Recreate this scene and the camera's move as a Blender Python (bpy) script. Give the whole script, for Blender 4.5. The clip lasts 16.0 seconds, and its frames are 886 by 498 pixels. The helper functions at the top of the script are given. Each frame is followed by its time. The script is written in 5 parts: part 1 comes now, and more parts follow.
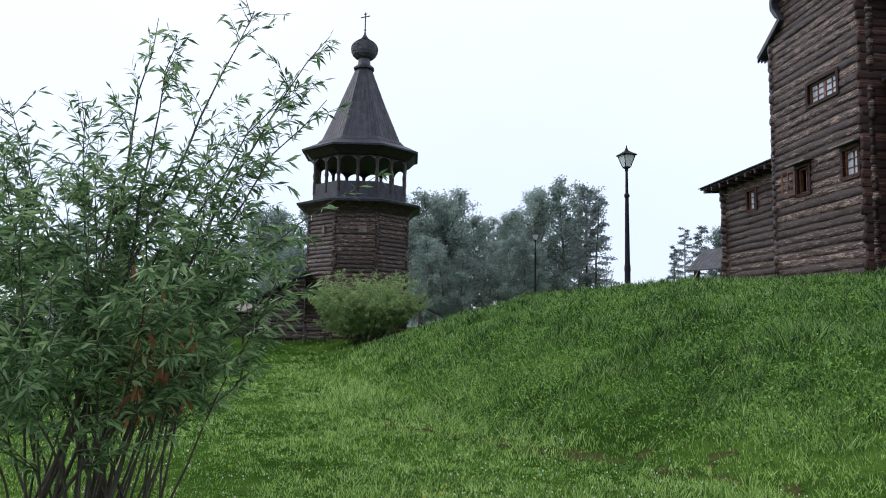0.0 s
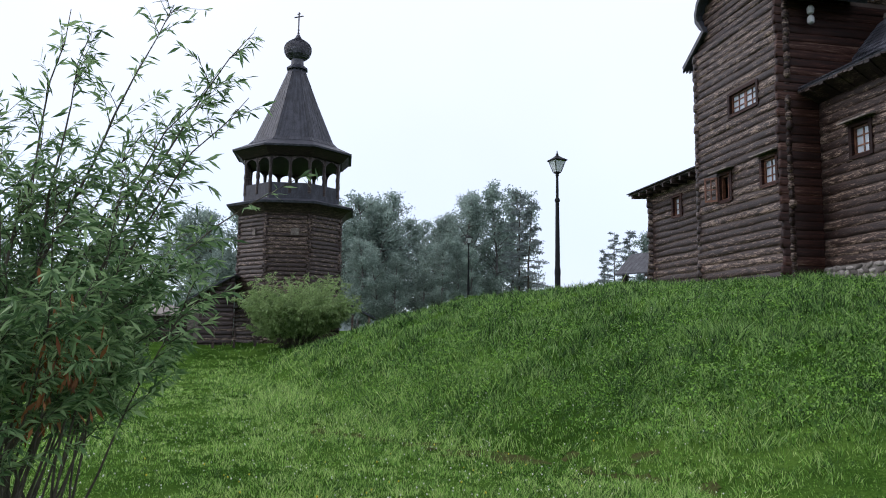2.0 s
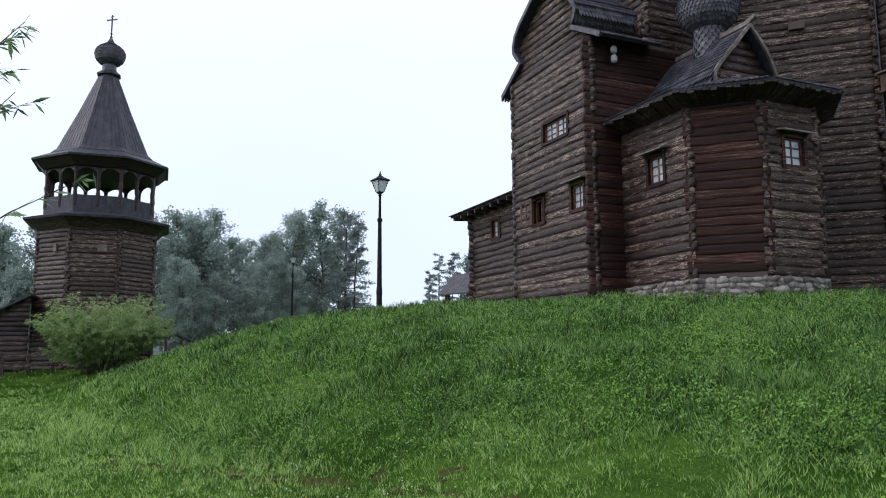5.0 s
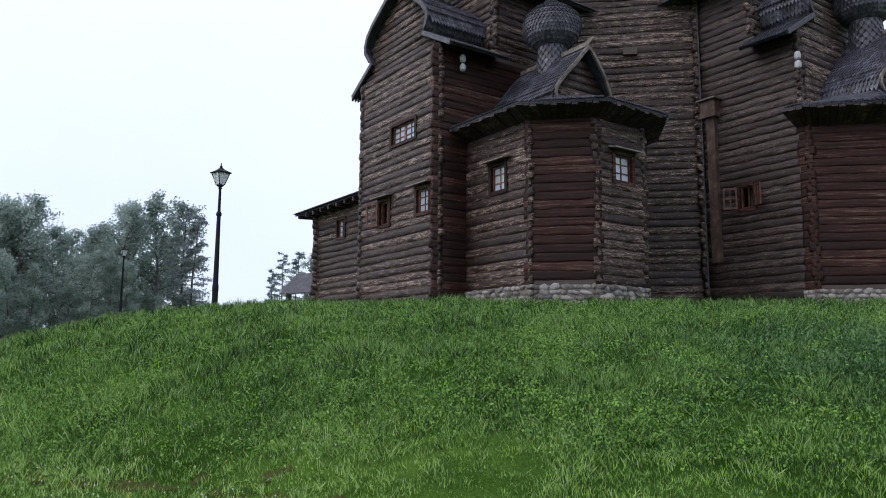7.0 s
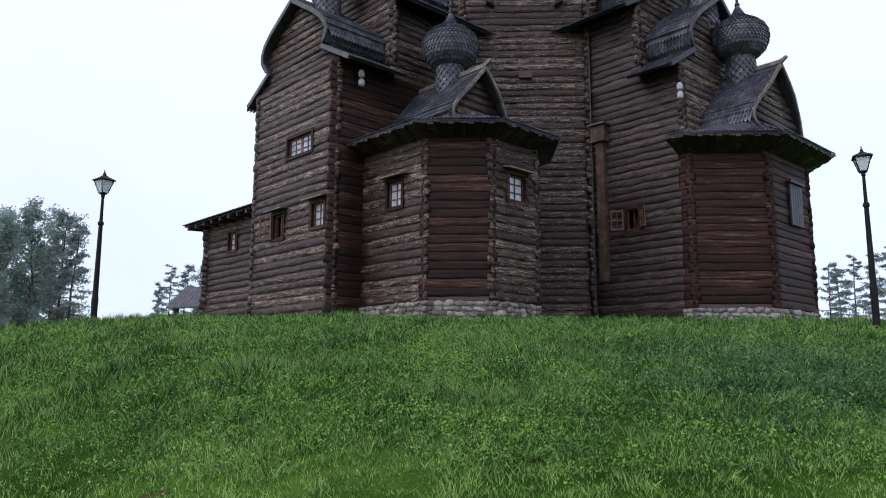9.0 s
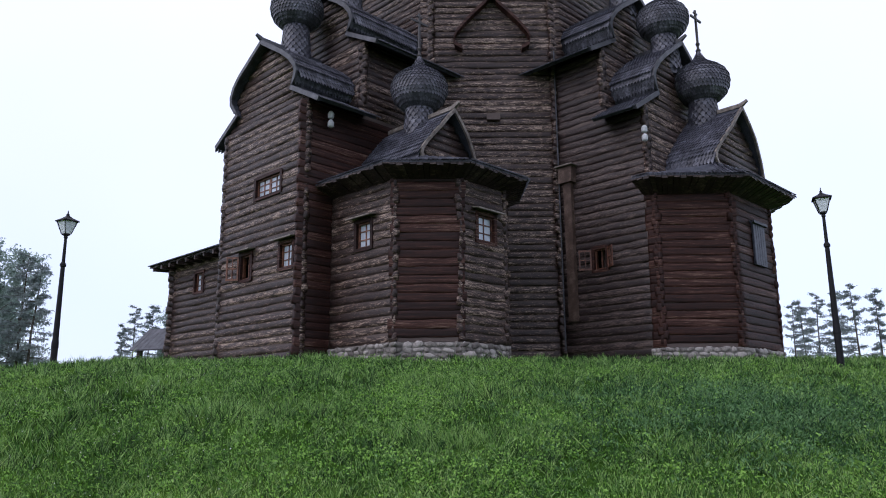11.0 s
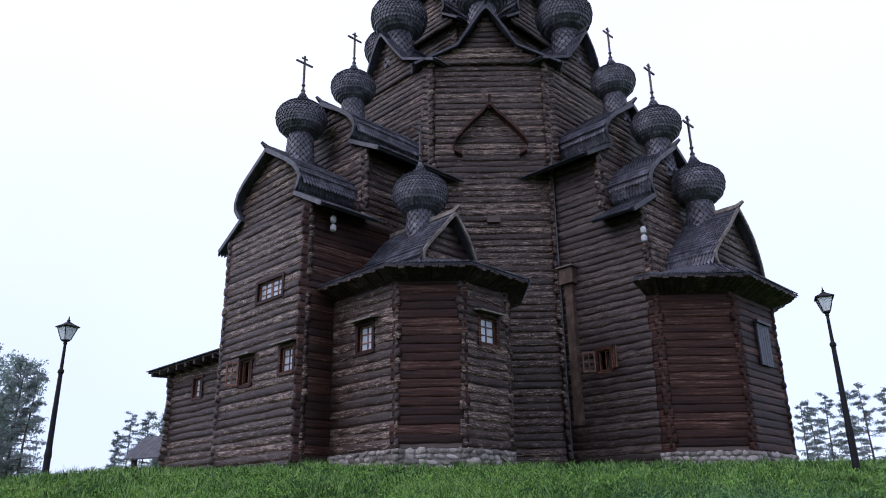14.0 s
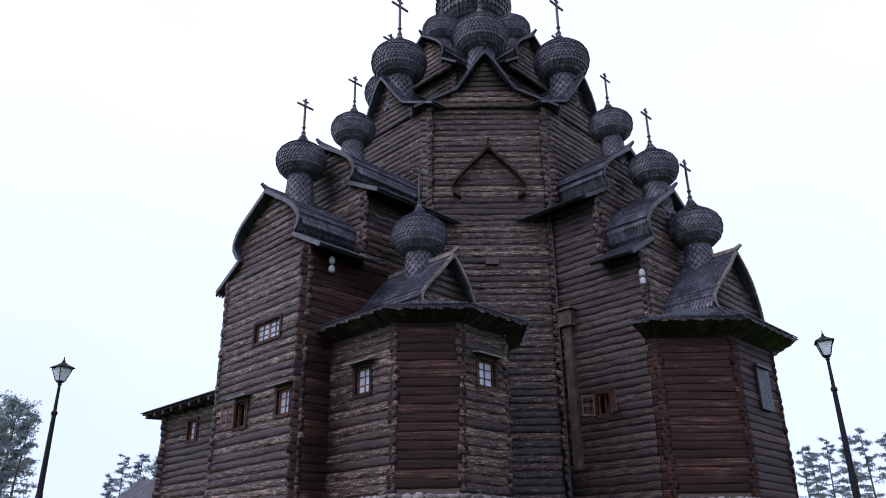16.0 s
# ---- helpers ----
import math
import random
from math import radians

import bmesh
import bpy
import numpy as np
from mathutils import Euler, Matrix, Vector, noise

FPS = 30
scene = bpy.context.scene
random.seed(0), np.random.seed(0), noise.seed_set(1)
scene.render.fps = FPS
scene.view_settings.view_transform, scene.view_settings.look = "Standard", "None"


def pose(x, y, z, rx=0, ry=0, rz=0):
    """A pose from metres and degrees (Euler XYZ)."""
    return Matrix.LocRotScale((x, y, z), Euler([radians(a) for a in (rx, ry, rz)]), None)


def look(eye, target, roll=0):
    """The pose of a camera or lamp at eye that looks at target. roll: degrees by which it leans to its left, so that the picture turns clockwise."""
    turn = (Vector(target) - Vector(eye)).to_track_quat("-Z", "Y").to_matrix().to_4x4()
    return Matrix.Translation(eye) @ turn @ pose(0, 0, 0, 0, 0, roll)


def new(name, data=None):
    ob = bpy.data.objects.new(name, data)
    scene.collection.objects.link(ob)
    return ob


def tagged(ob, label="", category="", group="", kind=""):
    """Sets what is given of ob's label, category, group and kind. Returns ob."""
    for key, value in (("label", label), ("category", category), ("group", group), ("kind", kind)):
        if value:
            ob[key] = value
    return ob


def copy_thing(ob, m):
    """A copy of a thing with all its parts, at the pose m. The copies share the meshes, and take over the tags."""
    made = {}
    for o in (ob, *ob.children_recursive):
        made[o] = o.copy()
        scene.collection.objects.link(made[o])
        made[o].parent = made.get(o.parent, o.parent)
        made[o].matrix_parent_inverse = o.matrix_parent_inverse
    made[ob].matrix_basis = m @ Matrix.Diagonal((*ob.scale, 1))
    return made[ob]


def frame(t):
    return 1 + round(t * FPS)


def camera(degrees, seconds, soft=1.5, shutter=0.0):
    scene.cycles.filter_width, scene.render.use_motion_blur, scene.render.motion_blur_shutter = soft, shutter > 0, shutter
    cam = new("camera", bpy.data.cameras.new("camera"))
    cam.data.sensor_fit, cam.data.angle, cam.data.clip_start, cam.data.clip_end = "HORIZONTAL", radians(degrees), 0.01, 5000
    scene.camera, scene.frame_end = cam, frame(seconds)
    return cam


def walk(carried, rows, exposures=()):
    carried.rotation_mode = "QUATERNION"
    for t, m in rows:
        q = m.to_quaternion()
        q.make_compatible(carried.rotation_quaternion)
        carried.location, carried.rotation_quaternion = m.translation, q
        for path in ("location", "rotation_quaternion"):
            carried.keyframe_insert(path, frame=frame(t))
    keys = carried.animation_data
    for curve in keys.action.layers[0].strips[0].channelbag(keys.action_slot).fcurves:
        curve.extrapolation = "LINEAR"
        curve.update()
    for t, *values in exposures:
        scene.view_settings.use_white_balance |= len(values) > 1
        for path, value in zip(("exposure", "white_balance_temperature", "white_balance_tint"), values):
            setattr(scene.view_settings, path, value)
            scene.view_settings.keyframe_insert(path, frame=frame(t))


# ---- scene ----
cam = camera(59.98, 16.0, 1.0)
PATH = [
    (0.0, 0.000, 0.000, 1.600, 96.15, -0.95, 0.56),
    (0.5, 0.021, 0.023, 1.605, 96.29, -0.69, -0.42),
    (1.0, 0.037, 0.025, 1.599, 96.60, -0.51, -1.47),
    (1.5, 0.059, 0.038, 1.589, 96.59, -0.97, -3.22),
    (2.0, 0.076, 0.044, 1.599, 96.47, -0.71, -4.32),
    (2.5, 0.129, 0.078, 1.580, 96.76, -0.76, -6.30),
    (3.0, 0.160, 0.084, 1.570, 97.04, -0.55, -8.20),
    (3.5, 0.187, 0.102, 1.584, 97.43, -0.14, -10.34),
    (6.0, 0.392, 0.155, 1.562, 98.41, -0.34, -22.65),
    (6.5, 0.418, 0.149, 1.555, 98.52, -0.69, -25.88),
    (7.0, 0.471, 0.157, 1.530, 98.24, -0.33, -28.58),
    (7.5, 0.505, 0.156, 1.528, 98.27, -0.07, -31.56),
    (8.0, 0.530, 0.146, 1.527, 98.72, 0.19, -33.39),
    (8.5, 0.537, 0.145, 1.531, 98.95, 0.08, -35.10),
    (9.0, 0.535, 0.136, 1.531, 99.46, -0.16, -36.30),
    (11.5, 0.562, 0.156, 1.605, 103.42, 0.77, -38.59),
    (12.0, 0.563, 0.173, 1.615, 104.74, 0.64, -38.39),
    (12.5, 0.554, 0.178, 1.613, 106.11, 0.33, -38.61),
    (13.0, 0.548, 0.183, 1.621, 107.70, 0.24, -38.55),
    (13.5, 0.558, 0.173, 1.633, 108.70, 0.95, -38.22),
    (14.0, 0.527, 0.183, 1.629, 109.91, 0.90, -38.32),
    (14.5, 0.523, 0.186, 1.639, 110.93, 0.93, -38.17),
    (15.0, 0.515, 0.165, 1.653, 111.51, 0.85, -38.37),
    (15.5, 0.539, 0.199, 1.642, 111.87, 0.68, -38.38),
    (16.0, 0.511, 0.203, 1.653, 112.98, 0.69, -38.57),
]
walk(cam, [(t, pose(*p)) for t, *p in PATH], [(0.0, 0.0, 6250, 17), (9.0, 0.0, 6100, 20), (16.0, 0.0, 5700, 27)])

# ---- world and light: overcast, rain ----
world = bpy.data.worlds.new("overcast_sky")
world.use_nodes = True
scene.world = world
wn, wl = world.node_tree.nodes, world.node_tree.links
wn.clear()
SUN_EL, SUN_AZ = radians(38), radians(280)
sky = wn.new("ShaderNodeTexSky")
sky.sky_type, sky.sun_disc, sky.sun_elevation, sky.sun_rotation = "NISHITA", False, SUN_EL, SUN_AZ
sky_bg = wn.new("ShaderNodeBackground")
sky_bg.inputs["Strength"].default_value = 0.05
wl.new(sky.outputs[0], sky_bg.inputs["Color"])
coord = wn.new("ShaderNodeTexCoord")
sep = wn.new("ShaderNodeSeparateXYZ")
wl.new(coord.outputs["Generated"], sep.inputs[0])
ramp = wn.new("ShaderNodeValToRGB")
ramp.color_ramp.elements[0].position, ramp.color_ramp.elements[0].color = 0.0, (0.60, 0.70, 0.84, 1)
ramp.color_ramp.elements[1].position, ramp.color_ramp.elements[1].color = 0.55, (0.96, 0.985, 1.0, 1)
e = ramp.color_ramp.elements.new(0.22)
e.color = (0.775, 0.845, 0.945, 1)
wl.new(sep.outputs["Z"], ramp.inputs[0])
cloud = wn.new("ShaderNodeTexNoise")
cloud.inputs["Scale"].default_value = 2.2
cloud.inputs["Detail"].default_value = 3
wl.new(coord.outputs["Generated"], cloud.inputs["Vector"])
cramp = wn.new("ShaderNodeMapRange")
cramp.inputs["To Min"].default_value, cramp.inputs["To Max"].default_value = 0.9, 1.1
wl.new(cloud.outputs["Fac"], cramp.inputs["Value"])
veil_bg = wn.new("ShaderNodeBackground")
wl.new(ramp.outputs[0], veil_bg.inputs["Color"])
wl.new(cramp.outputs[0], veil_bg.inputs["Strength"])
add = wn.new("ShaderNodeAddShader")
wl.new(sky_bg.outputs[0], add.inputs[0])
wl.new(veil_bg.outputs[0], add.inputs[1])
wout = wn.new("ShaderNodeOutputWorld")
wl.new(add.outputs[0], wout.inputs["Surface"])

sun = new("sun", bpy.data.lights.new("sun", "SUN"))
sun.data.energy, sun.data.angle, sun.data.color = 1.05, radians(55), (1.0, 0.98, 0.95)
sun.matrix_world = look((0, 0, 60), (0 - 60 * math.sin(SUN_AZ) / math.tan(SUN_EL), 0 - 60 * math.cos(SUN_AZ) / math.tan(SUN_EL), 0))


# ---- materials ----
def material(name, stops, scale=(1, 1, 1), rough=0.7, bump=0.3, detail=6, per_object=0.0, per_island=0.0,
             fine=12.0, spec=0.4, metal=0.0, dist=0.02, coords="world"):
    """A surface whose colour runs through stops [(position, rgb)] by noise at two scales, with relief."""
    m = bpy.data.materials.new(name)
    m.use_nodes = True
    n, l = m.node_tree.nodes, m.node_tree.links
    b = n["Principled BSDF"]
    b.inputs["Roughness"].default_value, b.inputs["Metallic"].default_value = rough, metal
    b.inputs["Specular IOR Level"].default_value = spec
    if coords == "world":
        src = n.new("ShaderNodeNewGeometry").outputs["Position"]
    else:
        src = n.new("ShaderNodeTexCoord").outputs["Object"]
    mp = n.new("ShaderNodeMapping")
    mp.inputs["Scale"].default_value = scale
    l.new(src, mp.inputs["Vector"])
    big = n.new("ShaderNodeTexNoise")
    big.inputs["Scale"].default_value, big.inputs["Detail"].default_value, big.inputs["Roughness"].default_value = 1.0, detail, 0.6
    small = n.new("ShaderNodeTexNoise")
    small.inputs["Scale"].default_value, small.inputs["Detail"].default_value = fine, 4
    l.new(mp.outputs[0], big.inputs["Vector"])
    l.new(mp.outputs[0], small.inputs["Vector"])
    mix = n.new("ShaderNodeMath")
    mix.operation = "MULTIPLY_ADD"
    mix.inputs[1].default_value = 0.35
    l.new(small.outputs["Fac"], mix.inputs[0])
    half = n.new("ShaderNodeMath")
    half.operation = "MULTIPLY"
    half.inputs[1].default_value = 0.65
    l.new(big.outputs["Fac"], half.inputs[0])
    l.new(half.outputs[0], mix.inputs[2])
    value = mix.outputs[0]
    for amount, sock in ((per_object, "obj"), (per_island, "isl")):
        if amount:
            r = n.new("ShaderNodeObjectInfo").outputs["Random"] if sock == "obj" else n.new("ShaderNodeNewGeometry").outputs["Random Per Island"]
            s = n.new("ShaderNodeMath")
            s.operation = "MULTIPLY_ADD"
            s.inputs[1].default_value = amount
            l.new(r, s.inputs[0])
            o = n.new("ShaderNodeMath")
            o.operation = "SUBTRACT"
            o.inputs[1].default_value = amount / 2
            l.new(value, o.inputs[0])
            l.new(o.outputs[0], s.inputs[2])
            value = s.outputs[0]
    cr = n.new("ShaderNodeValToRGB")
    els = cr.color_ramp.elements
    while len(els) < len(stops):
        els.new(0.5)
    for el, (p, c) in zip(els, stops):
        el.position, el.color = p, (*c, 1)
    l.new(value, cr.inputs[0])
    l.new(cr.outputs[0], b.inputs["Base Color"])
    if bump:
        bp = n.new("ShaderNodeBump")
        bp.inputs["Strength"].default_value, bp.inputs["Distance"].default_value = bump, dist
        l.new(mix.outputs[0], bp.inputs["Height"])
        l.new(bp.outputs[0], b.inputs["Normal"])
    return m


def leafy(name, stops, per_island=0.5, rough=0.5, scale=1.0, clear=0.3):
    m = material(name, stops, (scale, scale, scale), rough, 0.0, 2, 0, per_island, 6, 0.22)
    n, l = m.node_tree.nodes, m.node_tree.links
    b = n["Principled BSDF"]
    t = n.new("ShaderNodeBsdfTranslucent")
    l.new(b.inputs["Base Color"].links[0].from_socket, t.inputs["Color"])
    s = n.new("ShaderNodeMixShader")
    s.inputs[0].default_value = clear
    l.new(b.outputs[0], s.inputs[1])
    l.new(t.outputs[0], s.inputs[2])
    l.new(s.outputs[0], n["Material Output"].inputs["Surface"])
    return m


LOG = material("wet_dark_log", [(0.38, (0.0170, 0.0098, 0.0088)), (0.49, (0.0235, 0.0118, 0.0096)), (0.54, (0.040, 0.0218, 0.0164)), (0.58, (0.095, 0.062, 0.046)), (0.64, (0.33, 0.245, 0.19))],
               (2.6, 2.6, 19), 0.5, 1.0, 12, 0.11, 0.11, 4)
# darker copy of the log colours, for one arm, eaves and tower fittings
LOG_DARK = material("darker_log", [(0.36, (0.0145, 0.0095, 0.0092)), (0.50, (0.0222, 0.0128, 0.0118)), (0.56, (0.040, 0.025, 0.022)), (0.63, (0.12, 0.086, 0.072))],
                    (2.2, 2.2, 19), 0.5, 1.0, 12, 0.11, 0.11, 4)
LOG_RED = material("reddish_hewn_log", [(0.36, (0.0115, 0.0058, 0.0050)), (0.47, (0.0195, 0.0080, 0.0062)), (0.57, (0.040, 0.0145, 0.0100)), (0.63, (0.072, 0.033, 0.023)), (0.70, (0.17, 0.112, 0.086))],
                   (0.8, 0.8, 17), 0.6, 0.8, 12, 0.15, 0.15, 6, 0.2)
# core lightened so the log seams look lifted by rain haze
CORE = material("dark_wall_core", [(0.3, (0.06, 0.044, 0.04)), (0.7, (0.12, 0.09, 0.078))], (1, 1, 8), 0.8, 0.2)
# shingle greys raised and blued a little, haze put into the colour
SHINGLE = material("grey_aspen_shingle", [(0.34, (0.0269, 0.0269, 0.03446)), (0.48, (0.0521, 0.0521, 0.06643)), (0.60, (0.1078, 0.1088, 0.1337)), (0.72, (0.218, 0.218, 0.2561))], (2, 2, 2), 0.42, 0.2, 5, 0, 0.14, 10)
PLANK = material("dark_roof_plank", [(0.34, (0.020, 0.0215, 0.0285)), (0.5, (0.035, 0.0375, 0.0485)), (0.68, (0.072, 0.076, 0.096))], (3, 3, 1.2), 0.5, 0.3, 5, 0.1, 0.15, 8, 0.3)
EDGE = material("grey_edge_board", [(0.34, (0.0258, 0.0262, 0.031)), (0.5, (0.048, 0.049, 0.057)), (0.68, (0.10, 0.101, 0.115))], (3, 3, 3), 0.5, 0.3, 5, 0.1)
BOARD = material("carved_brown_board", [(0.3, (0.032, 0.019, 0.014)), (0.5, (0.07, 0.042, 0.031)), (0.7, (0.18, 0.13, 0.10))], (3, 3, 3), 0.6, 0.3, 5, 0.1)
PALE_BOARD = material("pale_weathered_board", [(0.36, (0.075, 0.06, 0.05)), (0.5, (0.16, 0.135, 0.115)), (0.66, (0.30, 0.265, 0.235))], (5, 5, 5), 0.65, 0.3, 6, 0.1)
RED_WOOD = material("reddish_stained_wood", [(0.34, (0.035, 0.014, 0.009)), (0.5, (0.10, 0.038, 0.020)), (0.66, (0.24, 0.105, 0.06))], (6, 6, 6), 0.5, 0.3, 6, 0.2)
STONE = material("fieldstone", [(0.36, (0.09, 0.078, 0.07)), (0.5, (0.20, 0.178, 0.16)), (0.64, (0.34, 0.31, 0.285))], (7, 7, 7), 0.75, 0.7, 6, 0.4)
MORTAR = material("grey_mortar", [(0.36, (0.12, 0.11, 0.10)), (0.64, (0.24, 0.22, 0.2))], (7, 7, 7), 0.9, 0.6)
METAL = material("black_painted_metal", [(0.3, (0.007, 0.0072, 0.008)), (0.7, (0.016, 0.0165, 0.018))], (6, 6, 6), 0.6, 0.1, 6, 0, 0, 12, 0.15)
CROSSMAT = material("dark_cross_wood", [(0.3, (0.02, 0.018, 0.018)), (0.7, (0.05, 0.045, 0.045))], (6, 6, 6), 0.5, 0.1)
GLASSY = material("milky_lamp_glass", [(0.3, (0.55, 0.6, 0.62)), (0.7, (0.72, 0.76, 0.78))], (5, 5, 5), 0.15, 0.0)
PANE = material("window_pane", [(0.3, (0.33, 0.37, 0.42)), (0.7, (0.55, 0.60, 0.66))], (1.5, 1.5, 1.5), 0.08, 0.0, 2, 0.3, 0, 3, 0.8)
BARK = material("willow_bark", [(0.3, (0.03, 0.024, 0.018)), (0.7, (0.11, 0.095, 0.07))], (8, 8, 2), 0.8, 0.4)
BIRCH = material("grey_bark", [(0.3, (0.05, 0.045, 0.04)), (0.7, (0.22, 0.21, 0.2))], (4, 4, 1), 0.8, 0.4)
SOIL = material("lawn_soil", [(0.36, (0.012, 0.030, 0.004)), (0.48, (0.032, 0.074, 0.011)), (0.60, (0.075, 0.14, 0.024))], (0.35, 0.35, 0.35), 0.95, 0.9, 9, 0, 0, 90, 0.0, 0.0, 0.08)
GRASS = leafy("grass_blades", [(0.32, (0.044, 0.106, 0.018)), (0.45, (0.150, 0.325, 0.052)), (0.57, (0.285, 0.52, 0.092)), (0.72, (0.52, 0.68, 0.24))], 0.62, 0.45, 0.5, 0.32)
BANKGRASS = leafy("rank_bank_grass", [(0.32, (0.008, 0.026, 0.006)), (0.45, (0.041, 0.112, 0.022)), (0.57, (0.108, 0.245, 0.048)), (0.72, (0.29, 0.455, 0.135))], 0.62, 0.42, 0.7, 0.28)
ARCHGRASS = leafy("long_pale_grass", [(0.36, (0.042, 0.108, 0.022)), (0.5, (0.125, 0.265, 0.052)), (0.66, (0.33, 0.49, 0.18))], 0.5, 0.40, 0.7, 0.30)
NETTLE = leafy("dark_nettle_leaf", [(0.36, (0.020, 0.060, 0.020)), (0.5, (0.058, 0.145, 0.045)), (0.66, (0.15, 0.28, 0.11))], 0.45, 0.45, 0.8)
WEED = leafy("weed_leaf", [(0.36, (0.030, 0.082, 0.014)), (0.5, (0.105, 0.245, 0.035)), (0.64, (0.26, 0.47, 0.085))], 0.42, 0.42, 0.8)
WILLOW = leafy("willow_leaf", [(0.28, (0.065, 0.128, 0.052)), (0.5, (0.155, 0.275, 0.11)), (0.74, (0.33, 0.47, 0.22))], 0.6, 0.36, 1.0, 0.40)
BUSHLEAF = leafy("yellow_green_willow_leaf", [(0.28, (0.16, 0.245, 0.095)), (0.5, (0.27, 0.385, 0.15)), (0.74, (0.38, 0.50, 0.215))], 0.35, 0.5, 1.0, 0.45)
RUST = leafy("withered_leaf", [(0.3, (0.16, 0.055, 0.02)), (0.7, (0.30, 0.13, 0.05))], 0.5)
# birch leaves paled and greyed: the rain haze is put into their colour
HAZED_TREELEAF = leafy("hazed_birch_leaf", [(0.28, (0.185, 0.25, 0.22)), (0.5, (0.30, 0.385, 0.335)), (0.74, (0.43, 0.52, 0.455))], 0.4, 0.5, 1.0, 0.5)
# needle colour carries the haze too, lighter and bluer than larch
HAZED_NEEDLE = leafy("hazed_larch_needle", [(0.28, (0.17, 0.205, 0.20)), (0.5, (0.235, 0.285, 0.28)), (0.74, (0.30, 0.345, 0.34))], 0.3, 0.5, 1.0, 0.5)
# palest leaves of all, with the distance haze mixed into the colour
HAZED_FARWOOD = leafy("hazed_far_wood_leaf", [(0.28, (0.22, 0.26, 0.27)), (0.5, (0.30, 0.35, 0.36)), (0.74, (0.38, 0.43, 0.44))], 0.5, 0.6, 1.0, 0.45)
LAMPWHITE = material("dull_white_enamel", [(0.3, (0.36, 0.37, 0.38)), (0.7, (0.5, 0.51, 0.52))], (5, 5, 5), 0.4, 0)
YELLOW = material("yellow_petal", [(0.3, (0.6, 0.45, 0.02)), (0.7, (0.75, 0.6, 0.04))], (5, 5, 5), 0.6, 0)
WHITE = material("white_petal", [(0.3, (0.6, 0.6, 0.55)), (0.7, (0.8, 0.8, 0.78))], (5, 5, 5), 0.6, 0)
MUD = material("wet_mud", [(0.3, (0.03, 0.026, 0.012)), (0.46, (0.055, 0.05, 0.022)), (0.56, (0.06, 0.085, 0.022))], (9, 9, 9), 1.0, 0.8, 8, 0, 0, 8, 0.0)


